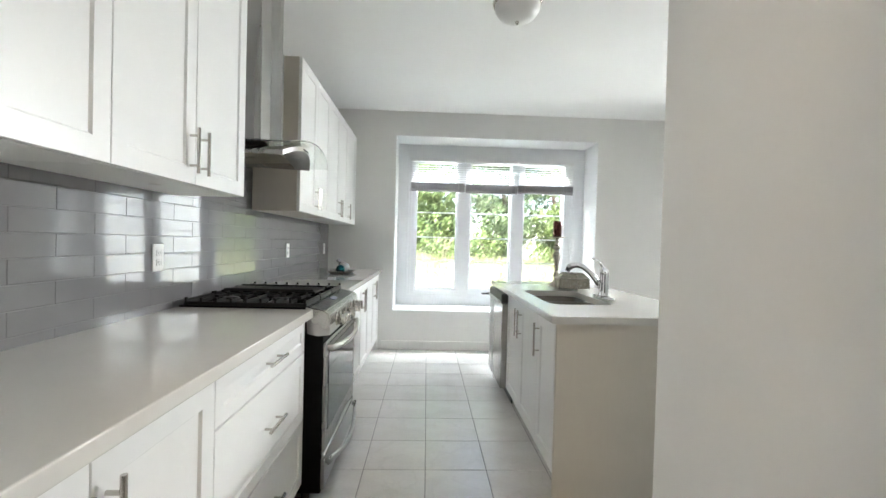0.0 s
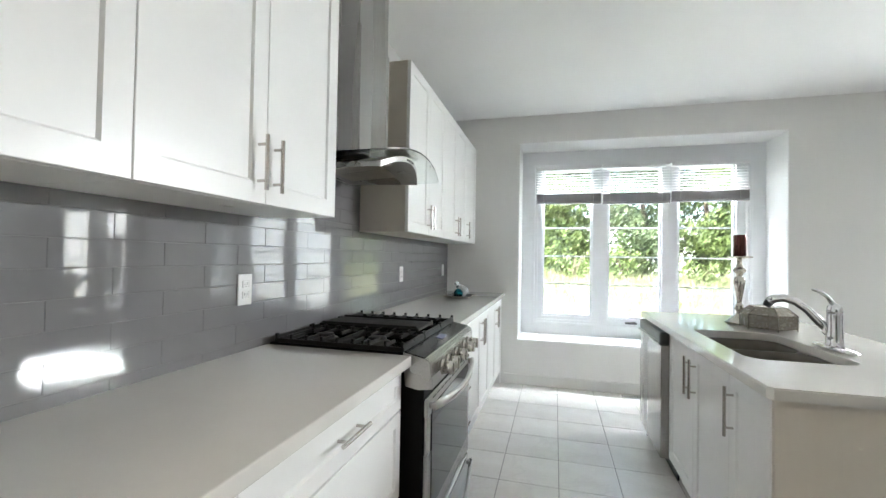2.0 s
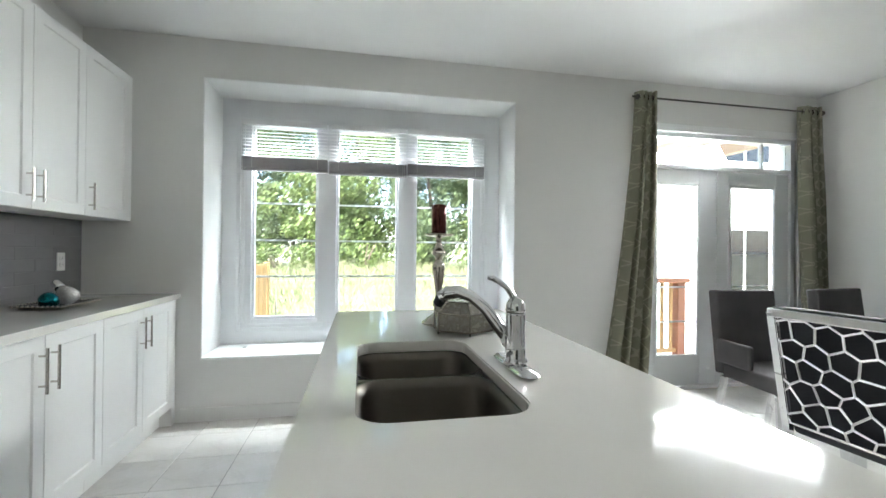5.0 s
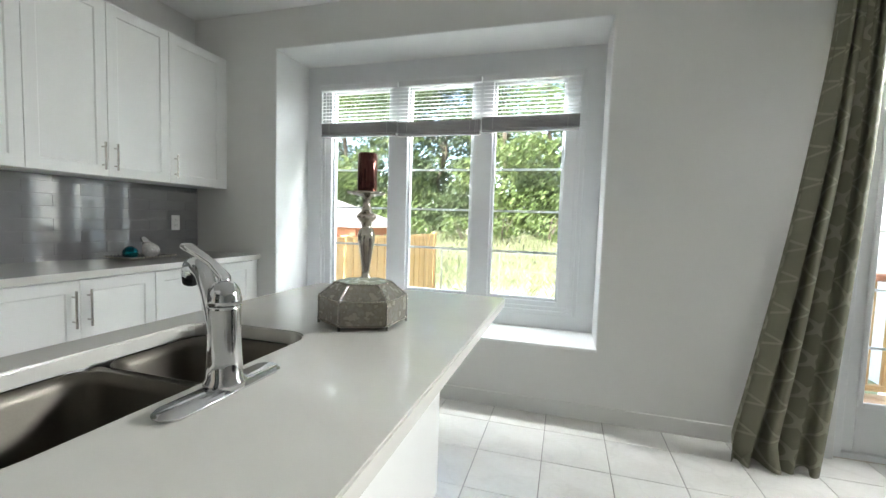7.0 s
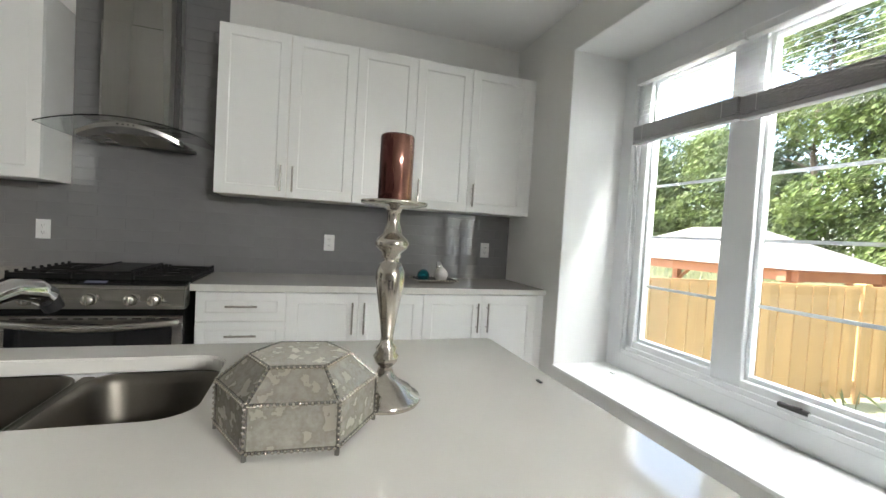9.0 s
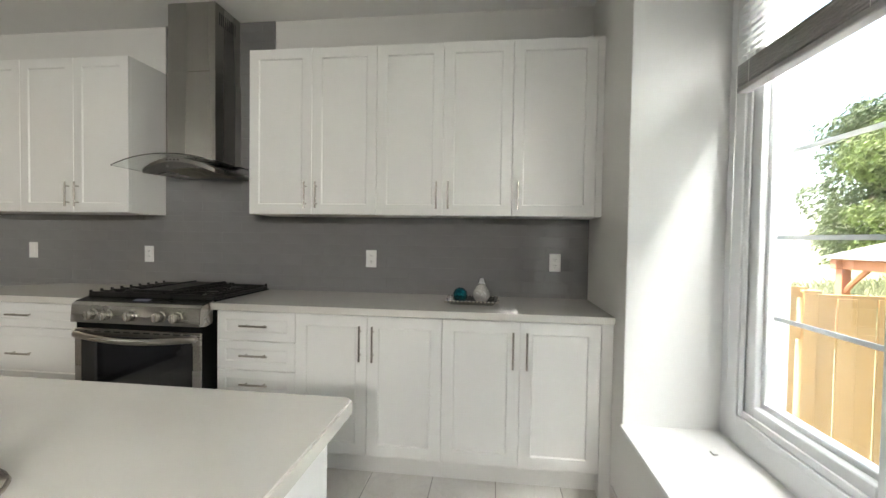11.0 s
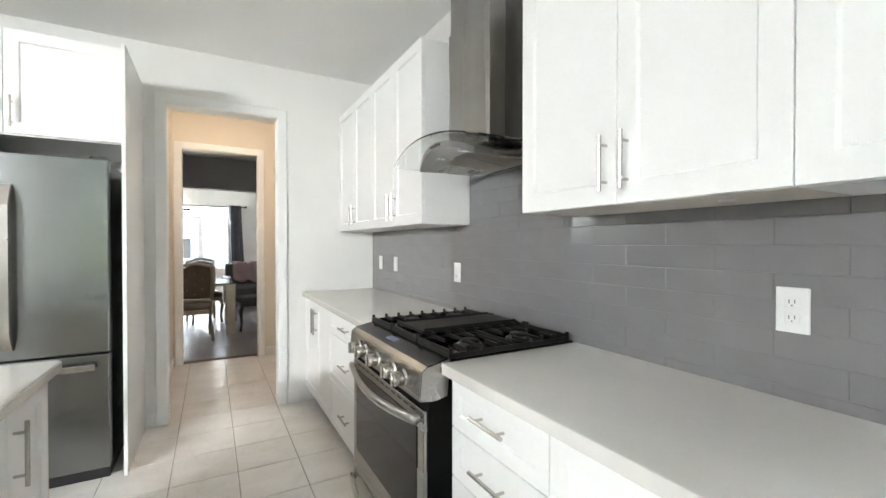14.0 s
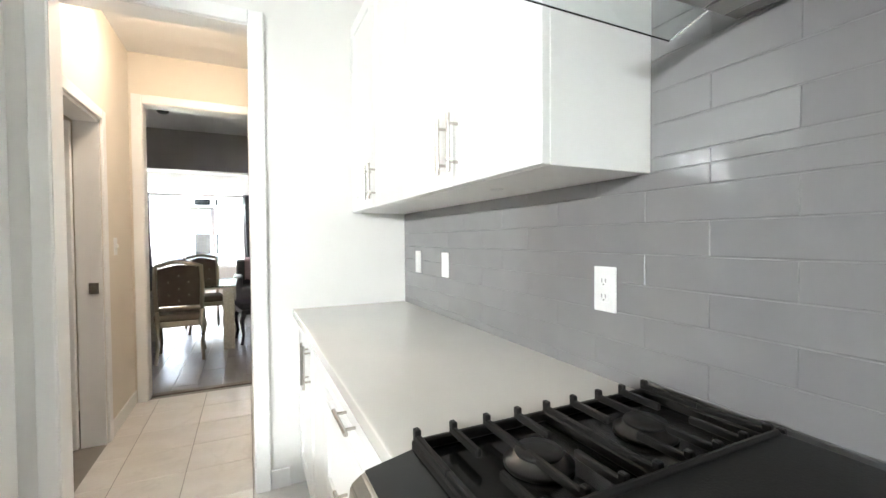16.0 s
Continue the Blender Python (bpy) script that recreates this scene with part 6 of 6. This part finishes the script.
for z in (0.5, 0.95, 1.4, 1.85):
    part("shelf", box(1.85, 2.75, -0.28, 0.06, z, z + 0.02, 0.003), "trim", shv)
solo("threshold", box(IX0 - 0.01, IX1 + 0.01, HB - 0.04, HB + 0.03, -0.004, 0.006, 0.003), "hallfloor", "dark wood threshold strip", "threshold", kind="structure")

# ---- dining room and living room beyond ----
DW0, DW1, DYN, DYS, DC = -0.3, 4.6, HB, -8.3, 2.79
bm = box(DW0 - 0.15, DW0, DYS, DYN, -0.2, 3.0)
box(DW1, DW1 + 0.15, DYS, DYN, -0.2, 3.0, bm=bm)
solo("wall_dining", bm, "greywall", "grey painted walls of the dining and living rooms", "wall", kind="structure")
bm = box(2.8, DW1, DYN - 0.12, DYN, 0, DC)
box(DW0, -0.02, DYN - 0.12, DYN, 0, DC, bm=bm)
solo("wall_dining_north", bm, "greywall", "grey painted wall", "wall", kind="structure")
solo("ceiling_dining", box(DW0 - 0.15, DW1 + 0.15, DYS - 0.15, DYN + 0.115, DC, DC + 0.2), "ceil", "white ceiling of the dining room", "ceiling", kind="structure")
bm = box(DW0, DW1, -4.3, -4.12, 2.26, DC)
box(DW0, 0.22, -4.3, -4.12, 0, 2.26, bm=bm)
box(4.0, DW1, -4.3, -4.12, 0, 2.26, bm=bm)
solo("wall_opening", bm, "greywall", "grey painted wall with a wide opening", "wall", kind="structure")
LW = (0.95, 2.75, 0.75, 2.3)
bm = box(DW0, LW[0], DYS - 0.15, DYS, -0.2, 3.0)
box(LW[1], DW1, DYS - 0.15, DYS, -0.2, 3.0, bm=bm)
box(LW[0], LW[1], DYS - 0.15, DYS, -0.2, LW[2], bm=bm)
box(LW[0], LW[1], DYS - 0.15, DYS, LW[3], 3.0, bm=bm)
solo("wall_living_south", bm, "wall", "pale painted wall with a wide window", "wall", kind="structure")
w2 = thing("window_2", (1.85, DYS - 0.05, LW[2]), "wide white living room window with three lights", "window", kind="structure")
bm = bmesh.new()
for q in ((LW[0], LW[0] + 0.06, LW[2], LW[3]), (LW[1] - 0.06, LW[1], LW[2], LW[3]), (LW[0] + 0.06, LW[1] - 0.06, LW[2], LW[2] + 0.06), (LW[0] + 0.06, LW[1] - 0.06, LW[3] - 0.06, LW[3]), (1.5, 1.6, LW[2] + 0.06, LW[3] - 0.06), (2.1, 2.2, LW[2] + 0.06, LW[3] - 0.06), (LW[0] + 0.06, LW[1] - 0.06, 2.0, 2.06)):
    box(q[0], q[1], DYS - 0.1, DYS - 0.04, q[2], q[3], 0.004, bm=bm)
part("window_frame", bm, "pvc", w2)
part("pane", box(LW[0] + 0.05, LW[1] - 0.05, DYS - 0.075, DYS - 0.069, LW[2] + 0.05, LW[3] - 0.05), "pane", w2).visible_shadow = False
bm = bmesh.new()
for q in ((LW[0] - 0.08, LW[0], LW[2] - 0.08, LW[3] + 0.08), (LW[1], LW[1] + 0.08, LW[2] - 0.08, LW[3] + 0.08), (LW[0], LW[1], LW[3], LW[3] + 0.08), (LW[0], LW[1], LW[2] - 0.08, LW[2])):
    box(q[0], q[1], DYS, DYS + 0.018, q[2], q[3], 0.004, bm=bm)
part("window_casing", bm, "trim", w2)
curtain((0.62, 0.92), (0.5, 0.9), DYS + 0.12, DYS + 0.12, 2.34, 5, "darkcurt", "dark charcoal grommet curtain in the living room", rings=False)
curtain((2.72, 2.95), (2.66, 2.9), DYS + 0.12, DYS + 0.12, 2.34, 5, "darkcurt", "dark charcoal grommet curtain in the living room", rings=False)
cr2 = thing("curtain_rod", (1.8, DYS + 0.12, 2.3), "thin black curtain rod", "curtain rod")
part("rod", rod((0.55, DYS + 0.12, 2.3), (3.0, DYS + 0.12, 2.3), 0.012), "black", cr2)
for x in (0.52, 3.03):
    bm = bmesh.new()
    bmesh.ops.create_uvsphere(bm, u_segments=12, v_segments=8, radius=0.03, matrix=Matrix.Translation((x, DYS + 0.12, 2.3)))
    part("finial", bm, "black", cr2, "", True)
for x in (0.6, 2.98):
    part("bracket", rod((x, DYS + 0.12, 2.3), (x, DYS + 0.001, 2.3), 0.008), "black", cr2)


def dining_chair(wood, cloth, label):
    """A french-style chair with a crested tufted back and bowed legs; faces +y at the origin."""
    c = thing("dining_chair", (0, 0, 0), label, "chair", "chairs round the dining table")
    part("seat", box(-0.235, 0.235, -0.2, 0.26, 0.43, 0.51, 0.03, seg=3), cloth, c, "padded seat", True)
    part("seat_rail", box(-0.23, 0.23, -0.21, 0.25, 0.37, 0.432, 0.012, seg=2), wood, c)
    def crest(x):
        return 1.03 + 0.045 * math.cos(x / 0.22 * math.pi / 2) ** 2
    def by(z):
        return -0.22 - (z - 0.45) * 0.13
    n = 12
    xs_ = [-0.19 + 0.38 * i / n for i in range(n + 1)]
    bm = bmesh.new()
    f0 = [bm.verts.new((x, by(crest(x)) + 0.01, crest(x) - 0.035)) for x in xs_] + [bm.verts.new((x, by(0.6) + 0.01, 0.6)) for x in xs_[::-1]]
    f = bm.faces.new(f0)
    bmesh.ops.solidify(bm, geom=[f], thickness=0.05)
    bk = part("backrest", bm, cloth, c, "tufted back panel")
    pts = [(-0.205, by(0.56), 0.56), (-0.215, by(0.8), 0.8)] + [(x * 1.08, by(crest(x)), crest(x)) for x in xs_] + [(0.215, by(0.8), 0.8), (0.205, by(0.56), 0.56)]
    bm = sweep(pts, 0.022, 8)
    sweep([(-0.205, by(0.57), 0.57), (0, by(0.57), 0.575), (0.205, by(0.57), 0.57)], 0.02, 8, bm)
    part("back_frame", bm, wood, c, "carved back frame", True)
    for i, (x, z) in enumerate(((0, 0.93), (-0.09, 0.86), (0.09, 0.86), (0, 0.79), (-0.09, 0.72), (0.09, 0.72), (0, 0.66))):
        for d in (-0.026, 0.048):
            bm = bmesh.new()
            bmesh.ops.create_uvsphere(bm, u_segments=10, v_segments=6, radius=0.011, matrix=Matrix.Translation((x, by(z) + d, z)))
            part("button", bm, "silver", bk, "crystal tuft button", True)
    for s in (-1, 1):
        part("back_leg", sweep([(s * 0.205, by(0.57), 0.57), (s * 0.2, -0.22, 0.4), (s * 0.205, -0.23, 0.2), (s * 0.215, -0.28, 0.0)], [0.02, 0.022, 0.02, 0.016], 8), wood, c, "", True)
        part("front_leg", sweep([(s * 0.2, 0.21, 0.4), (s * 0.225, 0.245, 0.3), (s * 0.205, 0.225, 0.12), (s * 0.22, 0.25, 0.0)], [0.03, 0.028, 0.018, 0.02], 8), wood, c, "", True)
    return c


d1 = dining_chair("champagne", "brownfab", "champagne-framed dining chair with a tufted taupe back")
d1.matrix_basis = pose(1.53, -2.93, 0, 0, 0, 184)
copy_thing(d1, pose(1.42, -4.42, 0, 0, 0, 12))
d3 = dining_chair("black", "blackfab", "black upholstered dining chair with stud trim")
d3.matrix_basis = pose(0.72, -3.45, 0, 0, 0, -80)
dt = thing("dining_table", (1.5, -3.6, 0), "glass-topped dining table with mirrored block legs", "table")
part("tabletop", box(0.98, 2.05, -4.05, -3.02, 0.748, 0.76, 0.004), "tableglass", dt)
part("rim", slab_with_hole(rounded_rect(0.99, 2.04, -4.04, -3.03, 0.02, 2), rounded_rect(1.09, 1.94, -3.94, -3.13, 0.02, 2), 0.72, 0.747), "mercury", dt)
for x in (1.06, 1.97):
    for y in (-3.97, -3.1):
        part("leg", box(x - 0.06, x + 0.06, y - 0.06, y + 0.06, 0, 0.72, 0.004), "mercury", dt, "mirrored block leg")
sf = thing("armchair", (0.62, -6.1, 0), "dark grey armchair draped with a blush throw", "armchair")
part("seat", box(0.25, 1.0, -6.5, -5.75, 0.12, 0.45, 0.05, seg=3), "charcoal", sf, "", True)
part("backrest", box(0.2, 1.05, -6.75, -6.5, 0.12, 0.92, 0.06, seg=3), "charcoal", sf, "", True)
for x in (0.16, 1.0):
    part("arm", box(x - 0.06, x + 0.1, -6.7, -5.75, 0.12, 0.64, 0.05, seg=3), "charcoal", sf, "", True)
for x in (0.2, 1.0):
    for y in (-6.65, -5.8):
        part("leg", rod((x, y, 0), (x, y, 0.13), 0.02), "black", sf)
bm = bmesh.new()
gr = [[bm.verts.new((0.3 + 0.6 * i / 16, -6.76 + 0.55 * j / 14, 0.93 + 0.03 * math.sin(i * 0.9 + j * 0.5) - (0.4 * max(0, j - 7) / 7) + 0.02 * noise.noise((i * 0.4, j * 0.4, 3)))) for i in range(17)] for j in range(15)]
for j in range(14):
    for i in range(16):
        bm.faces.new((gr[j][i], gr[j][i + 1], gr[j + 1][i + 1], gr[j + 1][i]))
bmesh.ops.solidify(bm, geom=bm.faces[:], thickness=0.02)
solo("throw", bm, "pink", "crumpled blush throw over the armchair", "throw", smooth=True)
pf = thing("picture_frame", (DW0 + 0.02, -6.6, 1.55), "white framed dark picture on the living room wall", "picture")
bm = bmesh.new()
for q in ((-7.1, -7.02, 1.15, 1.95), (-6.18, -6.1, 1.15, 1.95), (-7.02, -6.18, 1.15, 1.23), (-7.02, -6.18, 1.87, 1.95)):
    box(DW0 + 0.001, DW0 + 0.03, *q, 0.004, bm=bm)
part("frame", bm, "trim", pf)
part("picture", box(DW0 + 0.001, DW0 + 0.012, -7.02, -6.18, 1.23, 1.87), "darktop", pf)
sd = thing("smoke_detector", (1.7, -3.2, DC), "small white smoke detector on the ceiling", "smoke detector")
part("case", lathe([(0.06, 0), (0.062, -0.015), (0.045, -0.032), (0.01, -0.034)], 24, Matrix.Translation((1.7, -3.2, DC))), "slot", sd, "", True)

fw = solo("floor_dining", box(DW0 - 0.15, DW1 + 0.15, DYS - 0.15, HB, -0.25, -0.014), "hallfloor", "dark grey-brown laminate plank floor", "floor", kind="structure")
pl_meshes = {}
for i in range(24):
    y_off = (i * 0.43) % 1.2
    for j in range(-1, 6):
        y1_ = HB - 0.002 - j * 1.2 + y_off - 1.2 + 1.2
        y0_ = y1_ - 1.197
        y1_, y0_ = min(y1_, HB - 0.002), max(y0_, DYS)
        x0_ = DW0 + i * 0.196
        if y1_ - y0_ < 0.05 or x0_ + 0.194 > DW1:
            continue
        key = round(y1_ - y0_, 3)
        if key not in pl_meshes:
            pl_meshes[key] = link_mesh("plank", box(-0.097, 0.097, -key / 2, key / 2, -0.012, 0, 0.0012), "darkwood")
        ob = new("plank", pl_meshes[key])
        ob.parent = fw
        ob.location = (x0_ + 0.098, (y0_ + y1_) / 2, 0)

# the house across the street
oh = thing("opposite_house", (2, -26, -0.8), "pale brick house across the street", "house")
part("wall", box(-8, 12, -34, -26, -0.9, 5.6), "midbrick", oh)
bm = bmesh.new()
e = [bm.verts.new(v) for v in ((-8.4, -34.4, 5.6), (12.4, -34.4, 5.6), (12.4, -25.6, 5.6), (-8.4, -25.6, 5.6), (-6, -30, 8.4), (10, -30, 8.4))]
for f in ((3, 2, 5, 4), (0, 4, 5, 1), (0, 3, 4), (1, 5, 2), (0, 1, 2, 3)):
    bm.faces.new([e[i] for i in f])
part("roof", bm, "roofmetal", oh)
for x in (-5, -1, 3, 7, 10):
    for z in (0.4, 3.3):
        w = part("window", box(x - 0.7, x + 0.7, -26, -25.93, z, z + 1.4, 0.02), "pvc", oh)
        part("pane", box(x - 0.6, x + 0.6, -25.93, -25.91, z + 0.1, z + 1.3), "ovenglass", w)

# ---- floor and wall tiles ----
P = 0.3405
fl = solo("floor", box(-0.15, EAST + 0.15, -1.62, NORTH + 0.02, -0.25, -0.004), "floorgrout", "pale square porcelain tile floor", "floor", kind="structure")
hf = P - 0.0035
tile_meshes = {}
X0, Y0 = 1.181 - 4 * P, 2.19 - 11 * P
def floor_tile(x0, x1, y0, y1):
    key = (round(x1 - x0, 3), round(y1 - y0, 3))
    if key not in tile_meshes:
        tile_meshes[key] = link_mesh("tile", box(-key[0] / 2, key[0] / 2, -key[1] / 2, key[1] / 2, -0.008, 0.0, 0.0015), "floortile")
    ob = new("tile", tile_meshes[key])
    ob.parent = fl
    ob.location = ((x0 + x1) / 2, (y0 + y1) / 2, 0)
for i in range(20):
    for j in range(20):
        x0, y0 = X0 + i * P + 0.00175, Y0 + j * P + 0.00175
        x1, y1 = x0 + hf, y0 + hf
        if y1 < SOUTH - 0.1:
            x0, x1 = max(x0, -0.02), min(x1, HX)
            y0 = max(y0, HB + 0.03)
        else:
            x0, x1 = max(x0, 0.45), min(x1, EAST)
            y1 = min(y1, NORTH + 0.02)
        if x1 - x0 > 0.03 and y1 - y0 > 0.03:
            floor_tile(x0, x1, y0, y1)

bs = solo("backsplash", box(0.0005, 0.0092, SOUTH + 0.001, NORTH - 0.001, CT - 0.02, UB), "grout", "glossy grey subway tile backsplash", "backsplash", kind="structure")
bs2 = solo("backsplash", box(0.0005, 0.0092, 1.847, 2.675, UB, CEIL - 0.001), "grout", "glossy grey subway tile behind the hood", "backsplash", kind="structure")
TH, TW, TZ, TY = 0.0733, 0.30, 0.889, 1.235       # course height, tile length, first bed joint, one upright joint
sub_meshes = {}
random.seed(4)
def wall_tiles(parent, ya, yb, za, zb):
    for r in range(int((za - TZ) / TH), int((zb - TZ) / TH) + 1):
        z, z1 = max(TZ + r * TH, za), min(TZ + (r + 1) * TH, zb)
        if z1 - z < 0.01:
            continue
        y = TY - 12 * TW + (0.5 * TW if r % 2 else 0)
        while y < yb:
            a, b = max(y, ya), min(y + TW, yb)
            if b - a > 0.012:
                key = (round(b - a, 3), round(z1 - z, 3))
                if key not in sub_meshes:
                    sub_meshes[key] = link_mesh("tile", box(0, 0.0085, -key[0] / 2 + 0.0003, key[0] / 2 - 0.0003, -key[1] / 2 + 0.0009, key[1] / 2 - 0.0009, 0.0013), "subway")
                ob = new("tile", sub_meshes[key])
                ob.parent = parent
                ob.matrix_basis = pose(0.0025, (a + b) / 2, (z + z1) / 2, random.uniform(-0.03, 0.03), random.uniform(-0.14, 0.14), random.uniform(-0.08, 0.08))
            y += TW
wall_tiles(bs, SOUTH + 0.001, NORTH - 0.001, CT, UB)
wall_tiles(bs2, 1.847, 2.675, UB, CEIL - 0.001)
